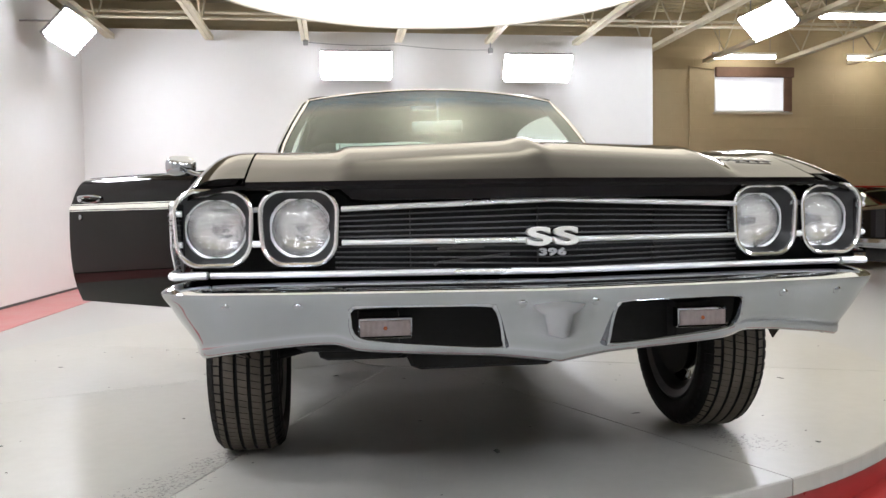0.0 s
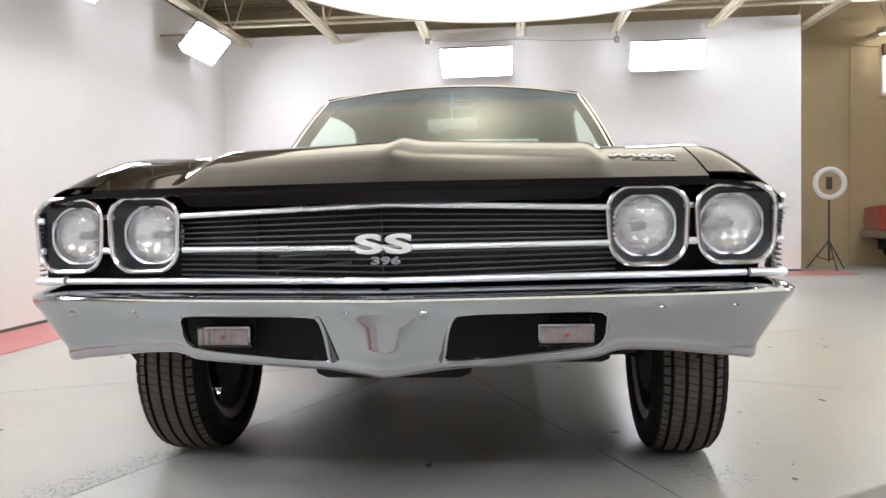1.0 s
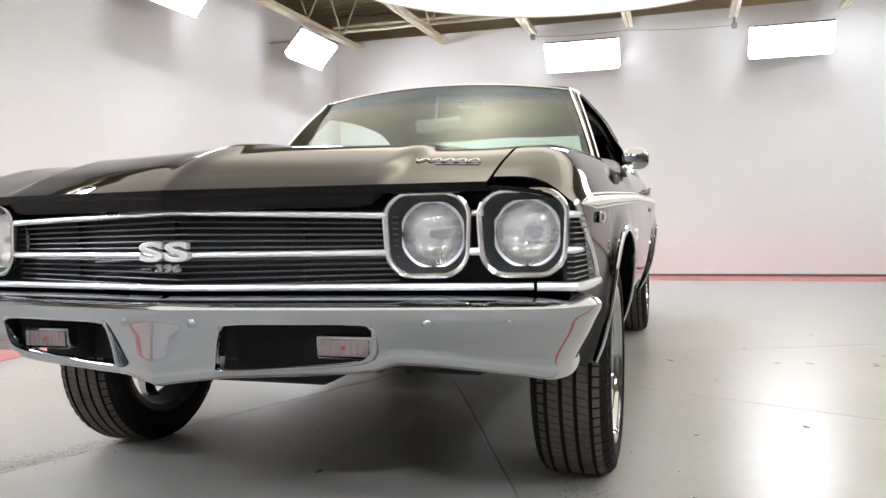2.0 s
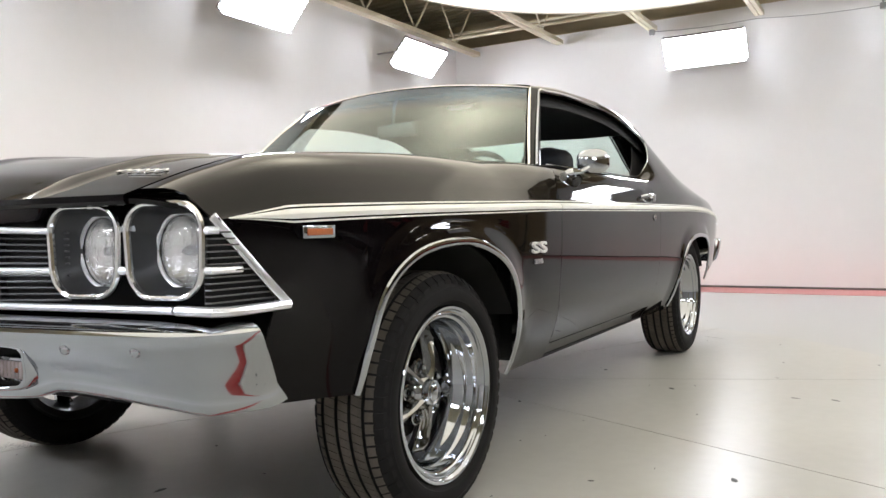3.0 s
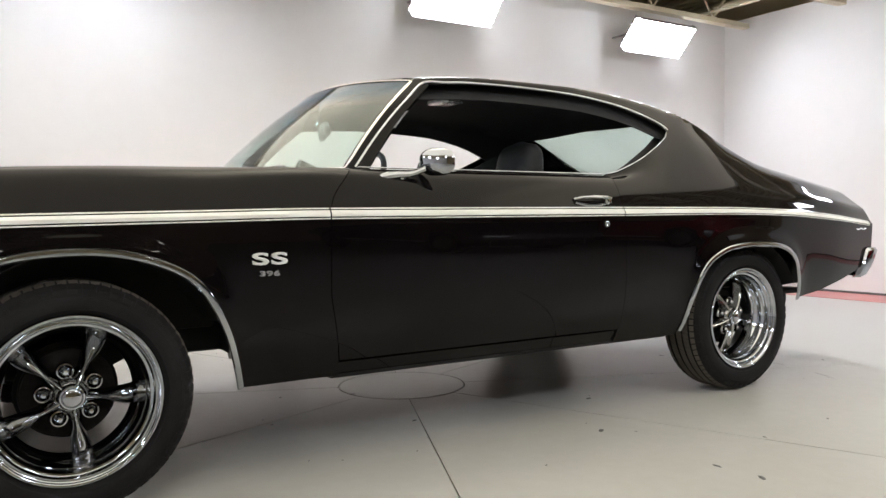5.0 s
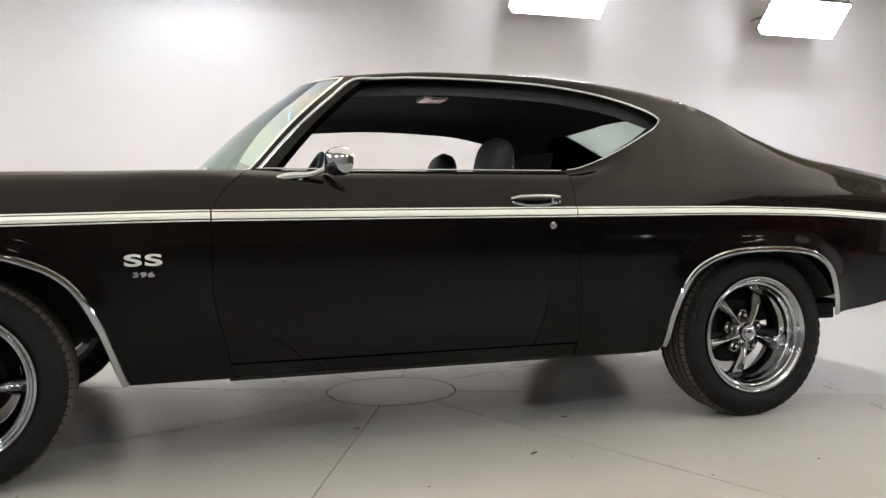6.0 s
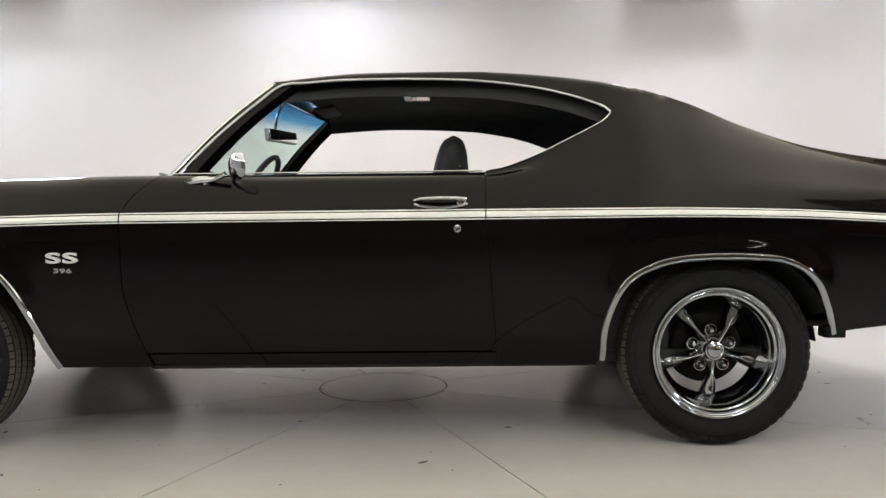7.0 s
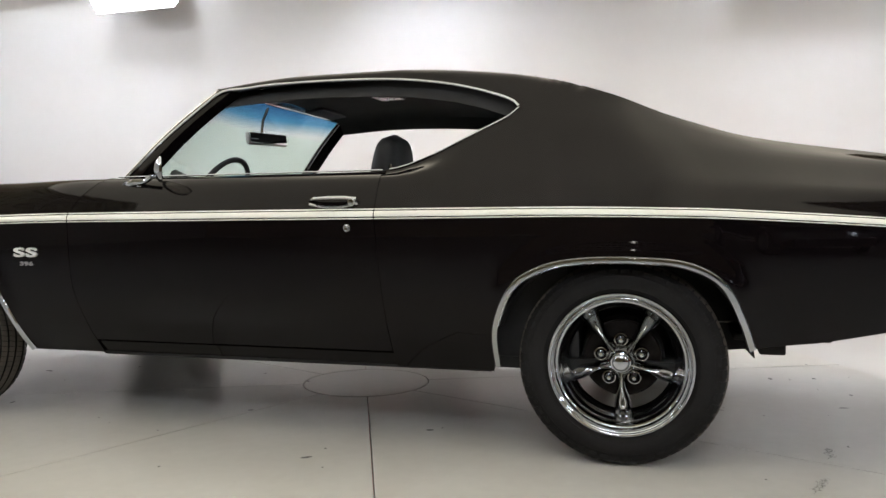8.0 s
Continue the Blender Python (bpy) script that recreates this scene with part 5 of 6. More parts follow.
# wheels
def spoke(rim, a, reach):
    """A sculpted spoke: a raised spine with hollowed flanks, waisted near the hub and flaring into the dish."""
    rows = []
    for t in np.linspace(0, 1, 16):
        q = 0.034 + (reach - 0.034) * t
        half = 0.0195 - 0.003 * math.sin(min(1.0, t / 0.7) * math.pi) + 0.012 * max(0.0, t - 0.40) ** 1.2 * 1.8
        front = 0.034 - 0.030 * t ** 1.5 - 0.012 * max(0.0, t - 0.75) * 4 * (t - 0.75) * 4
        crown = 0.013 - 0.006 * t
        ring = []
        for v, u in ((-1.0, -0.040), (-1.0, -0.026), (-0.84, -0.015), (-0.60, -0.005), (-0.36, 0.25), (-0.17, 0.80), (0.0, 1.0), (0.17, 0.80), (0.36, 0.25), (0.60, -0.005), (0.84, -0.015), (1.0, -0.026), (1.0, -0.040)):
            h = u * crown if u > 0 else u
            ring.append((front + h, q * math.cos(a) - half * v * math.sin(a), q * math.sin(a) + half * v * math.cos(a)))
        rows.append(ring)
    bm = bmesh.new()
    lattice(bm, rows, wrap=True)
    part("spoke", bm, SPOKE, rim, "sculpted tapered chrome spoke", sharp=60)


def lug_nut(rim, a):
    """A domed nut standing in a raised round pocket between two spokes."""
    m = Matrix.Translation((0.0, 0.070 * math.cos(a), 0.070 * math.sin(a)))
    bm = bmesh.new()
    spin(bm, [(-0.010, 0.024), (0.012, 0.024), (0.018, 0.0225), (0.019, 0.019), (0.013, 0.0165), (0.008, 0.015)], 20, "x")
    bmesh.ops.transform(bm, matrix=m, verts=bm.verts)
    part("nut_pocket", bm, SPOKE, rim)
    bm = bmesh.new()
    spin(bm, [(0.004, 0.0145), (0.014, 0.0145), (0.018, 0.010), (0.034, 0.0095), (0.038, 0.006), (0.039, 0.0004)], 6, "x")
    bmesh.ops.transform(bm, matrix=m, verts=bm.verts)
    part("lug_nut", bm, CHROME, rim)


def wheel(x, y, r, s, turn, width=0.192):
    """Five-spoke deep-dish wheel: stepped chrome lip, sculpted spokes, cap and nuts, grooved tyre."""
    lip, dish = 0.237, 0.172
    bm = bmesh.new()
    steps = [(0.090, 0.0), (0.100, 0.0), (0.1045, 0.003), (0.105, 0.008), (0.102, 0.0115), (0.096, 0.013), (0.0945, 0.016), (0.0965, 0.0185), (0.096, 0.0225), (0.090, 0.025), (0.083, 0.0265), (0.081, 0.0295), (0.080, 0.034), (0.072, 0.0365), (0.058, 0.0385), (0.055, 0.0415), (0.050, 0.0435), (0.036, 0.046), (0.026, 0.052), (0.012, 0.059), (-0.004, 0.064), (-0.02, 0.067)]
    spin(bm, [(u, lip - d) for u, d in steps], 96, "x")
    rim = part("wheel", bm, CHROME, car, "five-spoke deep-dish chrome custom wheel", sharp=50)
    rim.matrix_basis = Matrix.Translation((x, y, r)) @ (Matrix.Rotation(math.pi, 4, "Z") if s < 0 else Matrix.Identity(4)) @ Matrix.Rotation(radians(turn), 4, "X")
    bm = bmesh.new()
    spin(bm, [(-0.02, lip - 0.067), (-0.035, lip - 0.060), (-0.05, lip - 0.047), (-0.085, lip - 0.035), (-0.095, lip - 0.01), (-0.09, lip)], 72, "x")
    part("barrel", bm, BARREL, rim, "dull dark inner barrel")
    # tyre
    bm = bmesh.new()
    h = width / 2
    ribs = [-h * 0.62, -h * 0.20, h * 0.20, h * 0.62]
    prof = [(-0.088, lip - 0.004), (-0.104, lip + 0.010), (-h - 0.013, lip + 0.040), (-h - 0.012, r - 0.045), (-h - 0.005, r - 0.024), (-h + 0.010, r - 0.009)]
    for c in ribs:
        prof += [(c - 0.005, r - 0.0008), (c - 0.004, r - 0.008), (c + 0.004, r - 0.008), (c + 0.005, r - 0.0008)]
    prof += [(h - 0.010, r - 0.009), (h + 0.005, r - 0.024), (h + 0.0105, r - 0.042), (h + 0.0115, r - 0.0425), (h + 0.0115, r - 0.046), (h + 0.012, r - 0.047), (h + 0.013, lip + 0.040), (0.1095, lip + 0.018), (0.108, lip + 0.016), (0.108, lip + 0.013), (0.104, lip + 0.010), (0.088, lip - 0.004)]
    spin(bm, prof, 144, "x")
    part("tyre", bm, RUBBER, rim, "black rubber tyre", sharp=50)
    # tread blocks laid over the carcass: each rib cut by cross grooves
    verts, faces = [], []
    edges = [-h + 0.011] + [e for c in ribs for e in (c - 0.0055, c + 0.0055)] + [h - 0.011]
    lanes = [(edges[i], edges[i + 1]) for i in range(0, len(edges), 2)]
    for li, (u0, u1) in enumerate(lanes):
        outer = li in (0, len(lanes) - 1)
        skew, count, cut_w = (0.0, 72, 0.10) if outer else (0.022, 92, 0.055)
        for k in range(count):
            a0, a1 = (k + cut_w + 0.3 * li) * math.tau / count, (k + 1.0 - cut_w + 0.3 * li) * math.tau / count
            base = len(verts)
            for q in (r - 0.009, r + 0.0012):
                for u, a in ((u0, a0), (u1, a0 + skew), (u1, a1 + skew), (u0, a1)):
                    drop = 0.010 if (outer and abs(abs(u) - h) < 0.013) else 0.0
                    verts.append((u, (q - drop) * math.cos(a), (q - drop) * math.sin(a)))
            for f in ((4, 5, 6, 7), (0, 1, 5, 4), (1, 2, 6, 5), (2, 3, 7, 6), (3, 0, 4, 7)):
                faces.append([base + i for i in f])
    me = bpy.data.meshes.new("tread")
    me.from_pydata(verts, [], faces)
    me.materials.append(TREAD)
    tr = new("tread", me)
    tr.parent, tr["label"], tr["kind"] = rim, "dusty brown tread blocks", "stuff"
    # shoulder lugs running down from the tread, black like the sidewall
    verts, faces = [], []
    for k in range(52):
        a0, a1 = (k + 0.1) * math.tau / 52, (k + 0.8) * math.tau / 52
        for sg in (-1, 1):
            base = len(verts)
            for a in (a0, a1):
                verts += [(sg * u, q * math.cos(a), q * math.sin(a)) for u, q in ((h - 0.009, r - 0.0062), (h + 0.0065, r - 0.022), (h + 0.0085, r - 0.034), (h + 0.001, r - 0.034), (h - 0.012, r - 0.018))]
            for f in ((0, 1, 6, 5), (1, 2, 7, 6), (2, 3, 8, 7), (0, 5, 9, 4), (0, 4, 3, 2, 1), (5, 6, 7, 8, 9)):
                faces.append([base + i for i in f])
    me = bpy.data.meshes.new("tyre_shoulder")
    me.from_pydata(verts, [], faces)
    me.materials.append(RUBBER)
    tr = new("tyre_shoulder", me)
    tr.parent, tr["label"], tr["kind"] = rim, "lugged black rubber shoulder", "stuff"
    # dish, spokes and nuts
    for k in range(5):
        a = math.radians(270 + 72 * k)
        spoke(rim, a, dish)
        lug_nut(rim, a + math.radians(36))
    bm = bmesh.new()
    spin(bm, [(-0.03, 0.074), (-0.012, 0.070), (0.004, 0.060), (0.022, 0.050), (0.036, 0.043), (0.040, 0.038)], 40, "x")
    part("hub", bm, SPOKE, rim)
    bm = bmesh.new()
    spin(bm, [(0.03, 0.036), (0.052, 0.0345), (0.057, 0.0325), (0.0585, 0.029), (0.056, 0.0265), (0.0555, 0.025), (0.060, 0.0235), (0.063, 0.019), (0.0635, 0.0004)], 28, "x")
    part("centre_cap", bm, CHROME, rim, "bright round centre cap")
    bm = bmesh.new()
    spin(bm, [(-0.05, 0.03), (-0.030, 0.05), (-0.030, 0.125), (-0.036, 0.130), (-0.05, 0.130)], 40, "x")
    part("brake_drum", bm, RUST, rim, "dark brake drum")
    bm = bmesh.new()
    spin(bm, [(-0.085, 0.140), (-0.088, 0.03)], 40, "x")
    part("backing_plate", bm, DARK, rim, thick=0.004)
    return rim


def glazing():
    """Windscreen with bright trim, and its pillars."""
    base = lambda u: Vector((0.738 * u, 0.66 + 0.222 * u * u, 0.990 + 0.004 * (1 - u * u)))
    head = lambda u: Vector((0.595 * u, 1.108 + 0.122 * u * u, 1.376 - 0.036 * u * u))
    us = np.linspace(-1, 1, 25)

    def at(u, v):
        p = base(u).lerp(head(u), v)
        n = (head(u) - base(u)).cross(Vector((1, 0.3 * u, 0))).normalized()
        return p - n * 0.016 * math.sin(v * math.pi) if n.z < 0 else p + n * 0.016 * math.sin(v * math.pi)

    for name, v0, v1, mat, lab in (("windscreen", 0.0, 0.68, WINDGLASS, "clear green-tinted windscreen"), ("sunshade_band", 0.68, 1.0, BANDGLASS, "blue tinted shade band along the windscreen's top")):
        bm = bmesh.new()
        lattice(bm, [[at(u * 0.985, v) for u in us] for v in np.linspace(v0, v1, 9 if v0 == 0 else 4)])
        ob = part(name, bm, mat, car, lab, thick=0.004)
        ob.visible_shadow = False
    loop = [at(u, 0.0) for u in us] + [at(1, v) for v in np.linspace(0.1, 0.9, 9)] + [at(u, 1.0) for u in us[::-1]] + [at(-1, v) for v in np.linspace(0.9, 0.1, 9)]
    bm = bmesh.new()
    tube(bm, loop, 0.006, 8, closed=True, flat=0.8)
    part("windscreen_trim", bm, TRIMCHROME, car, "bright windscreen surround")
    for s in (-1, 1):
        bm = bmesh.new()
        rows = []
        for v in np.linspace(0, 1, 9):
            p = at(s, v)
            rows.append([p + Vector(q) for q in ((s * 0.004, 0.0, 0.0), (s * 0.020, 0.040, 0.0), (s * 0.016, 0.075, -0.004), (-s * 0.03, 0.098, -0.012), (-s * 0.035, 0.03, -0.01))])
        lattice(bm, rows, wrap=True)
        part("windscreen_pillar", bm, PAINT, car, "black windscreen pillar")
    # header over the windscreen
    bm = bmesh.new()
    rows = [[at(u, 1.0) + Vector((0, 0.004, 0.002)) for u in us]]
    for t in (0.5, 1.0):
        r = []
        for u in us:
            sec = section(1.228)
            x = head(u).x
            z = float(np.interp(abs(x), [p[0] for p in sec[:20:-1]], [p[1] for p in sec[:20:-1]]))
            a = at(u, 1.0)
            q = Vector((x, 1.228 + 0.004, z))
            r.append(a.lerp(q, t) + Vector((0, 0, 0.004 * math.sin(t * math.pi))))
        rows.append(r)
    lattice(bm, rows)
    bmesh.ops.recalc_face_normals(bm, faces=bm.faces)
    part("roof_header", bm, PAINT, car, thick=0.004)


def cowl():
    bm = bmesh.new()
    xs = np.linspace(-0.735, 0.735, 21)
    lattice(bm, [[(x, 0.61 + 0.10 * (x / 0.7) ** 2, 0.978) for x in xs], [(x, 0.635 + 0.13 * (x / 0.7) ** 2, 0.968) for x in xs], [(x, 0.675 + 0.222 * (x / 0.735) ** 2, 0.984) for x in xs]])
    c = part("cowl", bm, PAINT, car, "black cowl below the windscreen", thick=0.004)
    for x0 in (0.05, -0.52):
        bm = bmesh.new()
        tube(bm, [(x0, 0.665, 0.99), (x0 + 0.22, 0.70, 1.008), (x0 + 0.46, 0.745, 1.006)], 0.006, 6)
        part("wiper", bm, STEEL, c, "wiper arm and blade")


def cabin():
    """Seats, dash, wheel, mirror, liner: all dark."""
    bm = bmesh.new()
    rows = []
    for y in np.linspace(1.26, 2.64, 15):
        sec = section(y)
        a = cut(sec, WTOP(y) if y < 2.49 else 1.2) if y < 2.6 else 40
        rows.append([(s * max(0, along(sec, f)[0] - 0.012), y, along(sec, f)[1] - 0.022 - 0.035 * max(0, 1 - (f - a) / 8)) for s, f in [(-1, f) for f in a + (79 - a) * np.linspace(0, 1, 10)] + [(1, f) for f in a + (79 - a) * np.linspace(1, 0, 10)]])
    lattice(bm, rows)
    hl = part("headliner", bm, LINER, car, "black cloth headliner", thick=0.004)
    bm = bmesh.new()
    box(bm, (-0.07, 1.69, 1.362), (0.07, 1.81, 1.382), 0.006)
    part("dome_lamp", bm, BRIGHT, hl, "small bright dome lamp")
    bm = bmesh.new()
    box(bm, (-0.76, 0.70, 0.29), (0.76, 3.1, 0.33))
    box(bm, (-0.74, 0.60, 0.31), (0.74, 0.70, 0.96))
    box(bm, (-0.74, 2.62, 0.30), (0.74, 2.70, 0.98))
    box(bm, (-0.74, 2.66, 0.965), (0.74, 3.24, 0.985))
    part("floor_pan", bm, DARK, car, "dark carpeted floor pan and bulkheads", smooth=False)
    for s in (-1, 1):
        bm = bmesh.new()
        lattice(bm, [[(s * (0.745 if z < 0.99 else 0.745 - (z - 0.985) * 0.52), y, z) for z in np.linspace(0.3, min(1.19, WLOW(y) - 0.01 if y < 2.49 else 1.19), 8)] for y in np.linspace(2.04, 2.66, 8)])
        part("quarter_trim", bm, VINYL, car, "black vinyl inner quarter panel", thick=0.006)
    bm = bmesh.new()
    xs = np.linspace(-0.74, 0.74, 17)
    lattice(bm, [[(x, y + 0.10 * (x / 0.74) ** 2, z) for x in xs] for y, z in ((0.74, 0.965), (0.86, 0.978), (0.96, 0.970), (1.0, 0.945), (1.01, 0.86), (0.98, 0.74), (0.88, 0.68))])
    d = part("dashboard", bm, VINYL, car, "black padded dashboard", thick=0.01)
    bm = bmesh.new()
    lattice(bm, [[(x, y, z) for x in np.linspace(0.16, 0.60, 9)] for y, z in ((0.84, 0.972), (0.89, 0.996), (0.96, 0.998), (0.985, 0.985), (0.97, 0.90))])
    part("instrument_hood", bm, VINYL, d, thick=0.008)
    # steering wheel
    c, n = Vector((0.375, 1.09, 0.912)), Matrix.Rotation(radians(-28), 4, "X")
    bm = bmesh.new()
    tube(bm, [c + n @ Vector((0.185 * math.cos(k * math.tau / 48), 0, 0.185 * math.sin(k * math.tau / 48))) for k in range(48)], 0.012, 8, closed=True, up=(0, 1, 0))
    sw = part("steering_wheel", bm, VINYL, car, "black three-spoke steering wheel")
    for a in (200, 340, 270):
        bm = bmesh.new()
        tube(bm, [c + n @ Vector((q * math.cos(radians(a)), 0.0, q * math.sin(radians(a)))) for q in (0.02, 0.10, 0.18)], 0.010, 6, flat=0.4)
        part("spoke", bm, STEEL, sw)
    bm = bmesh.new()
    tube(bm, [c, c + n @ Vector((0, -0.26, -0.02))], 0.028, 10)
    part("column", bm, VINYL, sw)
    # inside mirror on a stalk from the header
    bm = bmesh.new()
    box(bm, (-0.125, -0.016, -0.030), (0.125, 0.012, 0.030), 0.010, Matrix.Translation((0.0, 1.12, 1.198)) @ Matrix.Rotation(radians(-18), 4, "Z") @ Matrix.Rotation(radians(9), 4, "X"))
    m = part("inside_mirror", bm, STEEL, car, "bright-backed rear-view mirror")
    bm = bmesh.new()
    box(bm, (-0.118, 0.010, -0.025), (0.118, 0.0155, 0.025), 0.002, Matrix.Translation((0.0, 1.12, 1.198)) @ Matrix.Rotation(radians(-18), 4, "Z") @ Matrix.Rotation(radians(9), 4, "X"))
    part("mirror_glass", bm, MIRRORGLASS, m)
    bm = bmesh.new()
    tube(bm, [(0, 1.09, 1.215), (0, 1.10, 1.29), (0, 1.13, 1.350)], 0.007, 8)
    part("stalk", bm, CHROME, m)
    for s in (-1, 1):
        bm = bmesh.new()
        box(bm, (-0.17, -0.05, -0.008), (0.17, 0.05, 0.008), 0.006, Matrix.Translation((s * 0.34, 1.29, 1.352)) @ Matrix.Rotation(radians(8), 4, "X"))
        part("sun_visor", bm, VINYL, car, "black folded sun visor")
    # bucket seats with tall separate headrests
    for sx in (-0.38, 0.38):
        bm = bmesh.new()
        box(bm, (-0.25, 1.32, 0.36), (0.25, 1.82, 0.54), 0.05, Matrix.Translation((sx, 0, 0)))
        seat = part("seat", bm, VINYL, car, "black vinyl bucket seat with headrest")
        bm = bmesh.new()
        rows = []
        for t in np.linspace(0, 1, 12):
            z = 0.46 + 0.50 * t
            hw = 0.24 - 0.05 * max(0, t - 0.55) * 2.2
            y = 1.78 + 0.14 * t
            th = 0.065 * (1 - 0.4 * t)
            rows.append([(sx + hw * math.cos(a) * (1 if abs(math.cos(a)) < 0.7 else 1.0), y + th * math.sin(a), z) for a in np.linspace(0, math.tau, 20, endpoint=False)])
        vs = lattice(bm, rows, wrap=True)
        bm.faces.new(vs[-1]), bm.faces.new(vs[0][::-1])
        part("backrest", bm, VINYL, seat)
        bm = bmesh.new()
        rows = []
        for t in np.linspace(0, 1, 12):
            z = 0.93 + 0.225 * t
            f = math.sqrt(max(0.02, 1 - (2 * t - 1) ** 4))
            rows.append([(sx + 0.142 * f * math.copysign(abs(math.cos(a)) ** 0.7, math.cos(a)), 1.895 + 0.02 * t + 0.088 * f * math.sin(a) * (1 - 0.45 * t), z) for a in np.linspace(0, math.tau, 20, endpoint=False)])
        vs = lattice(bm, rows, wrap=True)
        bm.faces.new(vs[-1]), bm.faces.new(vs[0][::-1])
        hr = part("headrest", bm, VINYL, seat, "tall rounded black headrest")
        bm = bmesh.new()
        spin(bm, [(0.0, 0.016), (0.012, 0.014), (0.015, 0.0004)], 16, "x")
        bmesh.ops.transform(bm, matrix=Matrix.Translation((sx + 0.115, 1.93, 1.02)), verts=bm.verts)
        part("button", bm, CHROME, hr)
    bm = bmesh.new()
    box(bm, (-0.66, 2.12, 0.36), (0.66, 2.52, 0.56), 0.05)
    b = part("rear_bench", bm, VINYL, car, "black vinyl rear bench")
    bm = bmesh.new()
    box(bm, (-0.64, 2.46, 0.5), (0.64, 2.60, 0.955), 0.05)
    part("backrest", bm, VINYL, b)


def underbody():
    bm = bmesh.new()
    for s in (-1, 1):
        box(bm, (s * 0.62 - 0.04, 0.8, 0.30), (s * 0.62 + 0.04, 2.4, 0.36), 0.01)
        box(bm, (s * 0.40 - 0.05, -0.80, 0.44), (s * 0.40 + 0.05, 0.5, 0.54), 0.01)
    box(bm, (-0.60, -0.10, 0.33), (0.60, 0.10, 0.42), 0.02)
    box(bm, (-0.45, -0.74, 0.445), (0.45, -0.70, 0.60), 0.01)
    box(bm, (-0.52, -0.40, 0.39), (0.52, -0.12, 0.47), 0.03)
    box(bm, (-0.30, -0.45, 0.315), (0.16, 0.25, 0.40), 0.04)
    box(bm, (0.30, -0.30, 0.33), (0.56, 0.05, 0.41), 0.03)
    box(bm, (-0.56, -0.40, 0.345), (-0.30, 0.05, 0.42), 0.03)
    part("frame", bm, DARK, car, "black chassis frame")
    bm = bmesh.new()
    run = [(0.62, 0.02, 0.345), (0.615, -0.30, 0.385), (0.59, -0.43, 0.398), (0.50, -0.47, 0.400), (0.25, -0.475, 0.402)]
    tube(bm, resample(run + [(-x, y, z) for x, y, z in run[::-1]], 40), 0.013, 8)
    part("sway_bar", bm, DARK, car, "bent round sway bar under the nose")
    bm = bmesh.new()
    tube(bm, resample([(0.60, -0.14, 0.350), (0.30, -0.17, 0.340), (-0.30, -0.17, 0.340), (-0.60, -0.14, 0.350)], 12), 0.014, 8)
    for x in (-0.30, 0.30):
        tube(bm, [(x, -0.17, 0.312), (x, -0.17, 0.318), (x, -0.17, 0.372)], 0.024, 10)
    part("steering_link", bm, DARK, car, "dark steering linkage")
    for s in (-1, 1):
        bm = bmesh.new()
        spin(bm, [(0.300, 0.002), (0.303, 0.045), (0.318, 0.068), (0.345, 0.078), (0.42, 0.074)], 20, "z")
        bmesh.ops.translate(bm, vec=(s * 0.50, -0.02, 0), verts=bm.verts)
        part("spring_seat", bm, DARK, car)
    bm = bmesh.new()
    box(bm, (-0.17, -0.35, 0.36), (0.17, 0.40, 0.66), 0.04)
    box(bm, (-0.14, 0.4, 0.30), (0.14, 1.3, 0.45), 0.04)
    part("engine", bm, DARK, car, "dark engine and gearbox underside")
    bm = bmesh.new()
    box(bm, (-0.70, -0.66, 0.46), (0.70, -0.63, 0.78))
    part("radiator_support", bm, DARK, car, smooth=False)
    for s in (-1, 1):
        bm = bmesh.new()
        tube(bm, resample([(s * 0.28, 0.6, 0.32), (s * 0.32, 1.6, 0.29), (s * 0.40, 2.3, 0.30), (s * 0.46, 2.9, 0.42), (s * 0.48, 3.6, 0.44)], 24), 0.030, 8)
        part("exhaust_pipe", bm, STEEL, car, "steel exhaust pipe")
        bm = bmesh.new()
        tube(bm, [(s * 0.30, -0.06, 0.40), (s * 0.72, 0.0, 0.33)], 0.018, 8)
        tube(bm, [(s * 0.30, 0.10, 0.38), (s * 0.72, 0.0, 0.30)], 0.018, 8)
        part("control_arm", bm, DARK, car)
        # inner wheel wells
        for yc, arch, a0 in ((0.05, 0.44, 0.45), (2.84, 0.42, 0.10)):
            bm = bmesh.new()
            prof = [(0.50, 0.02), (0.50, arch), (0.86, arch + 0.01)]
            rows = [[(s * (u if a > 0.34 or u < 0.7 else 0.68), yc + q * math.cos(a), 0.30 + q * math.sin(a) * 0.96) for u, q in prof] for a in np.linspace(a0, math.pi - 0.35, 24)]
            lattice(bm, rows)
            part("wheel_well", bm, DARK, car, thick=0.004)
        bm = bmesh.new()
        lattice(bm, [[(s * x, y, z) for y in np.linspace(0.80, 2.40, 20)] for x, z in ((0.800, 0.294), (0.790, 0.284), (0.775, 0.279), (0.70, 0.280))])
        part("sill_flange", bm, DARK, car, "dark pinch flange under the sill", thick=0.003)
        bm = bmesh.new()
        lattice(bm, [[(s * (skin_x(y, z) - q), y, z) for y in np.linspace(0.742, 2.06, 20)] for z, q in ((0.290, 0.010), (0.31, 0.009), (0.328, 0.008), (0.3385, 0.008), (0.3405, 0.045), (0.37, 0.05))])
        bmesh.ops.recalc_face_normals(bm, faces=bm.faces)
        part("rocker_panel", bm, PAINT, car, "black rocker panel under the door", thick=0.004)
    bm = bmesh.new()
    tube(bm, [(-0.60, 2.845, 0.335), (0.60, 2.845, 0.335)], 0.05, 12)
    part("rear_axle", bm, DARK, car)
    bm = bmesh.new()
    box(bm, (-0.5, 3.3, 0.42), (0.5, 3.9, 0.54), 0.04)
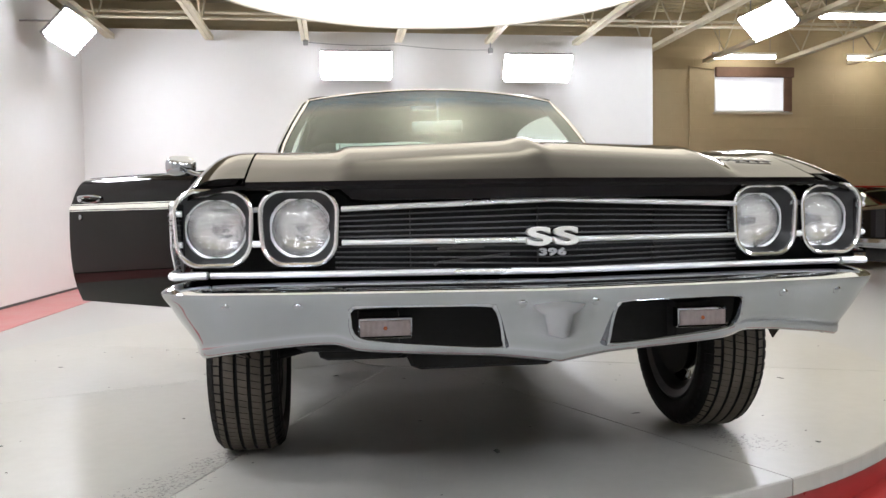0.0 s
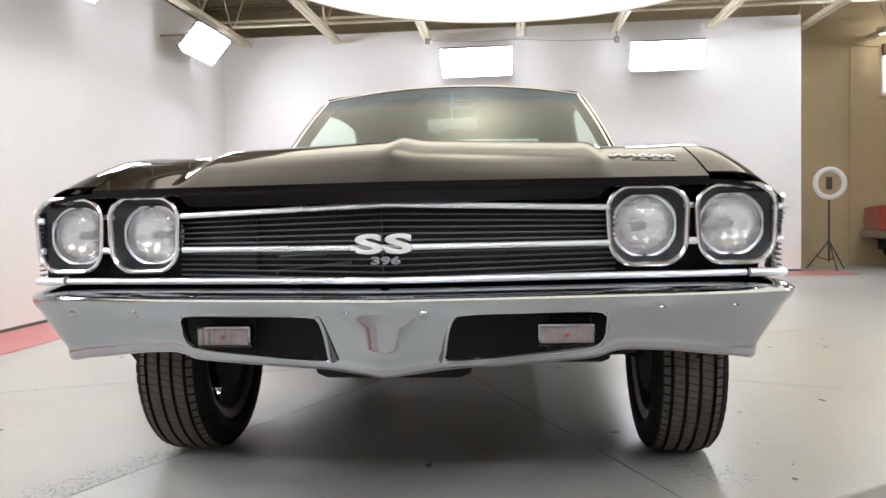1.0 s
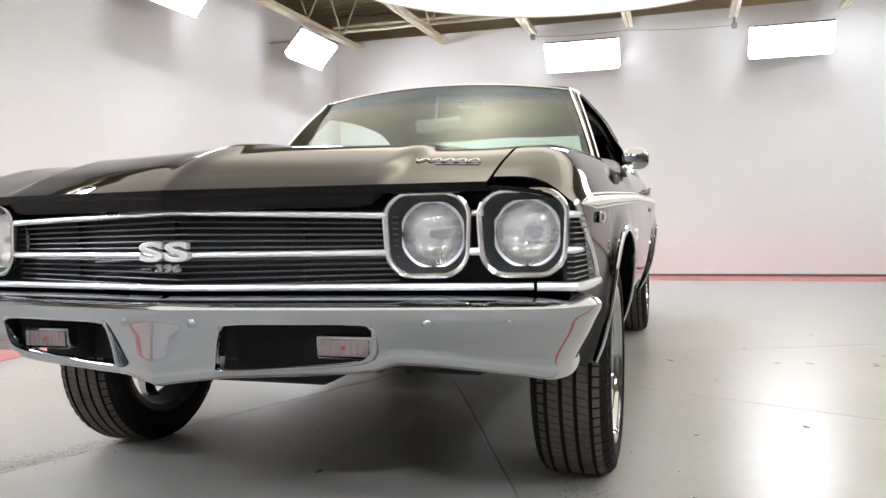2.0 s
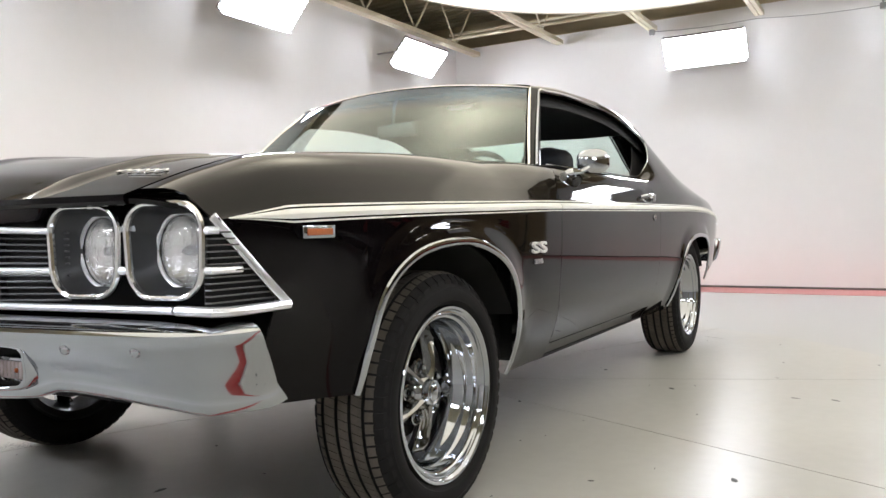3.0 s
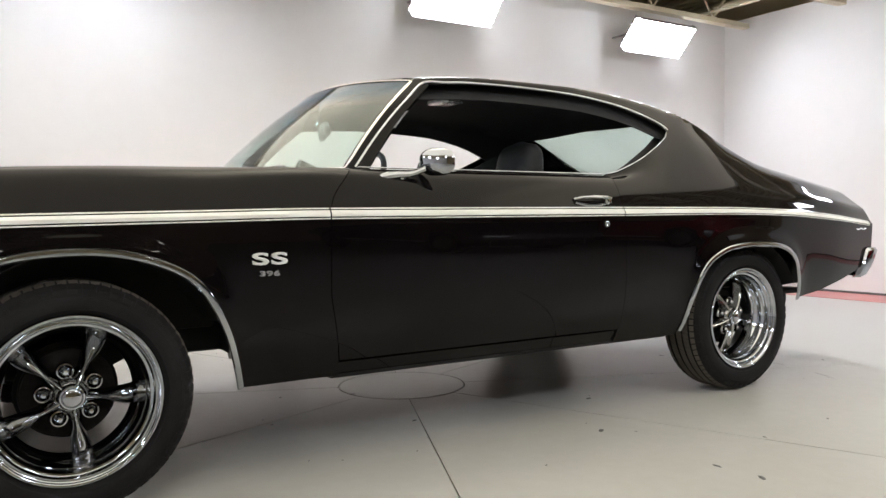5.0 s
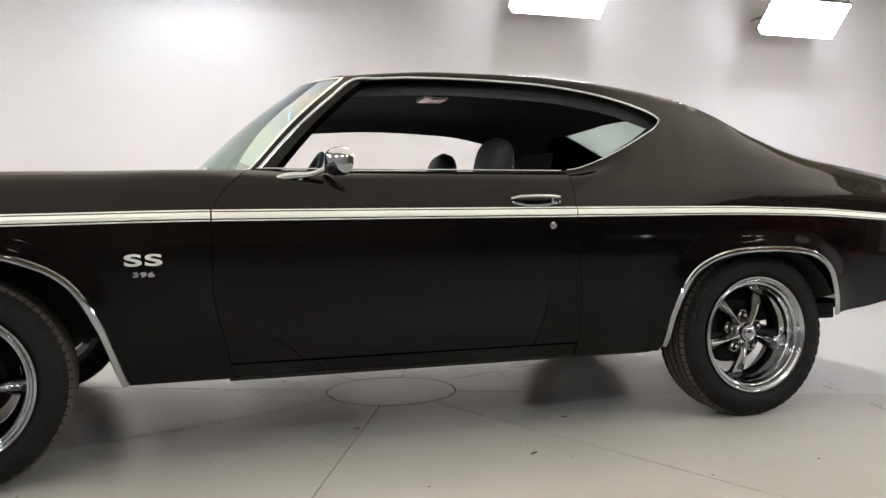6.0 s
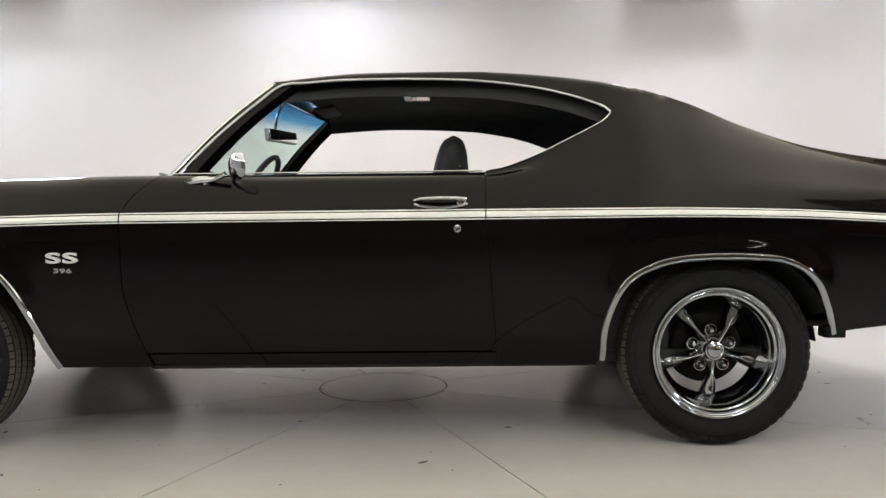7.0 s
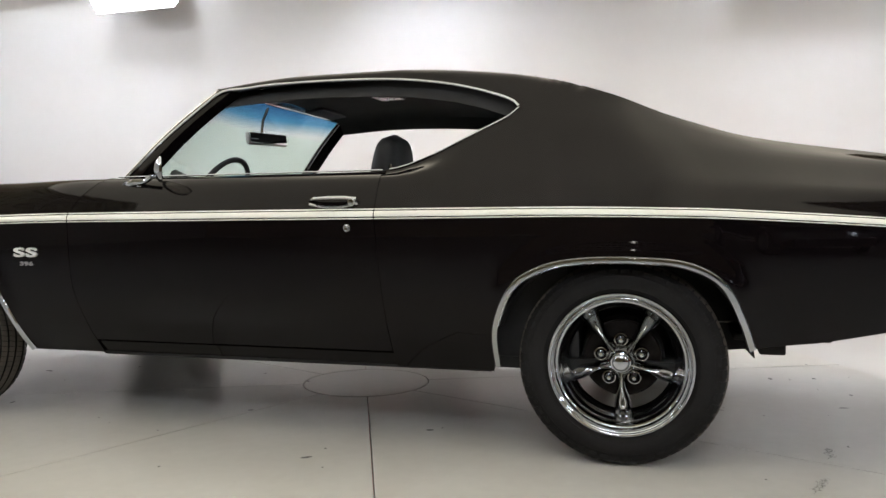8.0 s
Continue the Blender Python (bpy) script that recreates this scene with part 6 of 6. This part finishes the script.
    part("fuel_tank", bm, DARK, car)
    bm = bmesh.new()
    box(bm, (-0.72, 3.20, 0.405), (0.72, 3.50, 0.43), 0.01)
    box(bm, (-0.68, 3.48, 0.45), (0.68, 3.98, 0.58), 0.02)
    part("trunk_floor", bm, DARK, car, "dark underside of the trunk")
    for s in (-1, 1):
        bm = bmesh.new()
        box(bm, (s * 0.70 - 0.03, 3.28, 0.362), (s * 0.70 + 0.03, 3.36, 0.41), 0.006)
        part("jacking_bracket", bm, DARK, car)


def rear_bumper():
    plan = resample([(0, 4.14, 0), (0.4, 4.135, 0), (0.66, 4.115, 0), (0.775, 4.085, 0), (0.818, 4.035, 0), (0.824, 4.0, 0), (0.812, 3.965, 0)], 30)
    prof = [(-0.06, 0.632), (-0.01, 0.630), (0.010, 0.615), (0.006, 0.575), (-0.004, 0.53), (-0.03, 0.485), (-0.07, 0.468)]
    rows = []
    for i, p in enumerate(plan):
        t = (plan[min(i + 1, 29)] - plan[max(i - 1, 0)]).normalized()
        n = Vector((-t.y, t.x, 0))
        # the ends lean with the cut of the quarters
        lean = 0.42 * min(1.0, max(0.0, (p.x - 0.6) / 0.2))
        rows.append([(p.x + n.x * o * (1 - lean), p.y + n.y * o - lean * (0.632 - z), z) for o, z in prof])
    rows.append([(x - 0.02, y - 0.012, z) for x, y, z in rows[-1]])
    bm = bmesh.new()
    lattice(bm, [[(-x, y, z) for x, y, z in r] for r in rows[:0:-1]] + rows)
    bmesh.ops.recalc_face_normals(bm, faces=bm.faces)
    part("rear_bumper", bm, CHROME, car, "chrome rear bumper", thick=0.003)


for s in (-1, 1):
    f = fender(s)
    stripe(s, -0.76, 0.7455, f)
    # side marker
    bm = bmesh.new()
    x = skin_x(-0.535, 0.768)
    box(bm, (-0.004, -0.050, -0.0135), (0.006, 0.050, 0.0135), 0.003, Matrix.Translation((s * (x + 0.001), -0.535, 0.770)))
    mk = part("side_marker", bm, CHROME, f, "chrome-framed amber side marker")
    bm = bmesh.new()
    box(bm, (-0.002, -0.040, -0.0075), (0.008, 0.040, 0.0075), 0.002, Matrix.Translation((s * (x + 0.002), -0.535, 0.770)))
    part("lens", bm, AMBER, mk)
    m = Matrix.Translation((s * (skin_x(0.545, 0.69) + 0.004), 0.545, 0.695)) @ Matrix.Rotation(radians(90 * s), 4, "Z") @ Matrix.Rotation(radians(90), 4, "X")
    lettering("SS", 0.050, 0.004, BADGE, "fender_badge", f, m @ Matrix.Diagonal((2.3, 1, 1, 1)), "bright SS badge letters")
    m = Matrix.Translation((s * (skin_x(0.545, 0.651) + 0.003), 0.545, 0.651)) @ Matrix.Rotation(radians(90 * s), 4, "Z") @ Matrix.Rotation(radians(90), 4, "X")
    lettering("396", 0.021, 0.002, DULLBADGE, "fender_badge", f, m @ Matrix.Diagonal((1.9, 1, 1, 1)), "small 396 badge figures")
    for cx in (0.568, 0.766):
        headlamp(s * cx - (0.012 if s < 0 else 0.0), s)
    side_grille(s)
hood()
header_panel()
gr = grille()
up = Matrix.Rotation(radians(90), 4, "X")
lettering("SS", 0.056, 0.007, BADGE, "grille_badge", gr, Matrix.Translation((-0.004, -0.922, 0.712)) @ up @ Matrix.Diagonal((2.25, 1, 1, 1)), "bright SS badge letters")
lettering("396", 0.022, 0.003, DULLBADGE, "grille_badge", gr, Matrix.Translation((-0.002, -0.916, 0.677)) @ up @ Matrix.Diagonal((1.8, 1, 1, 1)), "small 396 badge figures")
bumper()
shell = rear_shell()
for s in (-1, 1):
    stripe(s, 2.0245, 3.98, shell)
    bm = bmesh.new()
    tube(bm, [(s * (skin_x(y, 0.735) + 0.003), y, 0.735 + 0.003 * math.sin(y * 90)) for y in np.linspace(3.80, 3.92, 14)], 0.0035, 6)
    part("quarter_emblem", bm, BRIGHT, shell, "small bright script-like emblem")
jambs()
door(1, 0)
door(-1, 48.4)
for x, y, r, turn in ((0.783, 0.0, 0.327, 10), (0.763, 2.845, 0.335, 1)):
    wheel(x, y, r, 1, turn)
    wheel(-x, y, r, -1, turn)
glazing()
cowl()
cabin()
underbody()
rear_bumper()


def widen_right_glasshouse():
    """The right side of the glasshouse leans in less than the left."""
    kinds = ("windscreen", "sunshade_band", "windscreen_trim", "windscreen_pillar", "roof_header", "rear_bodyshell", "drip_rail", "window_moulding", "headliner")
    for ob in bpy.data.objects:
        if ob.type == "MESH" and ob.name.split(".")[0] in kinds:
            for v in ob.data.vertices:
                if v.co.x < 0 and v.co.z > 0.985:
                    v.co.x *= 1 + 0.042 * min(1.0, (v.co.z - 0.985) / 0.1)


widen_right_glasshouse()


# ---- parked cars by the block wall ----
def parked_car(name, label, x, y, turn, mat, length, roof, tail, overhang=0.95):
    """A plain parked coupe, seen only in part: body, cabin, glass, wheels."""
    c = thing(name, label, "car", "parked cars", at=pose(x, y, LOW, 0, 0, turn))
    half = 0.88
    belt = spline([(0, 0.86), (0.25, 0.93), (1.1, 0.93), (2.6, 0.92), (length - 0.9, 0.90), (length, 0.74)])
    sill = spline([(0, 0.46), (0.3, 0.36), (0.6, 0.30), (length - 0.6, 0.30), (length, 0.42)])
    width = spline([(0, 0.70), (0.2, 0.82), (0.8, half), (length - 0.6, half), (length, 0.72)])
    wheels = (overhang, length - 0.85)
    us = sorted(set([*np.linspace(0, length, 40)] + [w + d for w in wheels for d in np.linspace(-0.36, 0.36, 17)]))
    for s in (-1, 1):
        bm = bmesh.new()
        rows = []
        for u in us:
            zb = sill(u)
            for w in wheels:
                if abs(u - w) < 0.36:
                    zb = max(zb, 0.31 + math.sqrt(max(0, 0.36**2 - (u - w) ** 2)))
            zt = belt(u)
            r = []
            for t in np.linspace(0, 1, 9):
                z = zb + (zt - zb) * t
                bulge = -0.07 * max(0, (0.55 - z) / 0.3) - 0.05 * max(0, (z - 0.72) / 0.2) ** 2
                r.append((u, s * (width(u) + bulge), z))
            r.append((u, s * (width(u) - 0.16), zt + 0.03))
            r.append((u, 0, zt + 0.05))
            rows.append(r)
        lattice(bm, rows)
        for k in (0, -1):
            lattice(bm, [rows[k], [(p[0], 0, p[2]) for p in rows[k]]])
        bmesh.ops.recalc_face_normals(bm, faces=bm.faces)
        part("body_side", bm, mat, c, thick=0.004)
    # cabin
    cab = [(tail, 0.94, 0.68), (tail + 0.55, roof - 0.06, 0.56), (tail + 0.9, roof, 0.55), (tail + 1.5, roof - 0.01, 0.55), (length - 1.75, roof - 0.07, 0.56), (length - 1.25, 0.93, 0.70)]
    bm = bmesh.new()
    lattice(bm, [[(u, -w, z), (u, -w * 0.8, z + 0.025), (u, 0, z + 0.035), (u, w * 0.8, z + 0.025), (u, w, z)] for u, z, w in cab[1:5]])
    part("roof", bm, mat, c, thick=0.02)
    for (a, b) in ((0, 1), (4, 5)):
        bm = bmesh.new()
        lattice(bm, [[(u, w * q, z + 0.02 * (1 - q * q)) for q in np.linspace(-0.94, 0.94, 7)] for u, z, w in (cab[a], cab[b])])
        part("window", bm, STANDBLACK, c, "dark end window", thick=0.005)
    for s in (-1, 1):
        bm = bmesh.new()
        lattice(bm, [[(u, s * 0.72, 0.94), (u, s * w * 0.99, min(z, roof - 0.04))] for u, z, w in cab[1:5]])
        part("side_window", bm, WINDGLASS, c, "side window", thick=0.005)
        bm = bmesh.new()
        for k in (0, 4):
            tube(bm, [(cab[k][0], s * cab[k][2], cab[k][1]), (cab[k + 1][0], s * cab[k + 1][2], cab[k + 1][1])], 0.035, 6)
        tube(bm, [(cab[1][0] + 0.05, s * 0.70, 0.95), (cab[1][0] + 0.1, s * 0.565, roof - 0.05)], 0.06, 6)
        part("pillar", bm, mat, c)
        bm = bmesh.new()
        tube(bm, [(u, s * (width(u) - 0.03), 0.335) for u in np.linspace(wheels[0] + 0.42, wheels[1] - 0.42, 10)], 0.018, 6)
        part("rocker_trim", bm, BRIGHT, c, "bright rocker moulding")
        bm = bmesh.new()
        tube(bm, [(u, s * (width(u) - 0.06), belt(u) - 0.005) for u in np.linspace(0.1, length - 0.5, 16)], 0.010, 6)
        part("belt_trim", bm, BRIGHT, c)
        for w in wheels:
            bm = bmesh.new()
            spin(bm, [(-0.10, 0.20), (-0.11, 0.29), (-0.08, 0.315), (0.08, 0.315), (0.11, 0.29), (0.10, 0.20)], 40, "y")
            bmesh.ops.transform(bm, matrix=Matrix.Translation((w, s * 0.75, 0.315)), verts=bm.verts)
            ty = part("tyre", bm, RUBBER, c)
            bm = bmesh.new()
            spin(bm, [(s * 0.10, 0.205), (s * 0.105, 0.19), (s * 0.06, 0.17), (s * 0.045, 0.08), (s * 0.07, 0.06), (s * 0.075, 0.0005)], 30, "y")
            bmesh.ops.transform(bm, matrix=Matrix.Translation((w, s * 0.75, 0.315)), verts=bm.verts)
            part("rim", bm, CHROME, ty, "bright wheel")
    for u, sg in ((-0.03, 1), (length + 0.03, -1)):
        bm = bmesh.new()
        tube(bm, [(u + sg * 0.16, -0.86, 0.50), (u + sg * 0.03, -0.72, 0.50), (u, 0, 0.50), (u + sg * 0.03, 0.72, 0.50), (u + sg * 0.16, 0.86, 0.50)], 0.05, 8, flat=1.3)
        part("bumper", bm, CHROME, c)
    bm = bmesh.new()
    box(bm, (0.2, -0.7, 0.25), (length - 0.2, 0.7, 0.5))
    part("underside", bm, DARK, c, smooth=False)
    return c


parked_car("red_coupe", "red parked coupe with bright wheels beside the block wall", 5.55, 9.02, -4, REDCAR, 4.5, 1.25, 0.95, 0.62)
parked_car("dark_sedan", "black parked car with bright belt trim beside the turntable", 5.95, 5.75, -4, PAINT, 4.8, 1.42, 0.9)
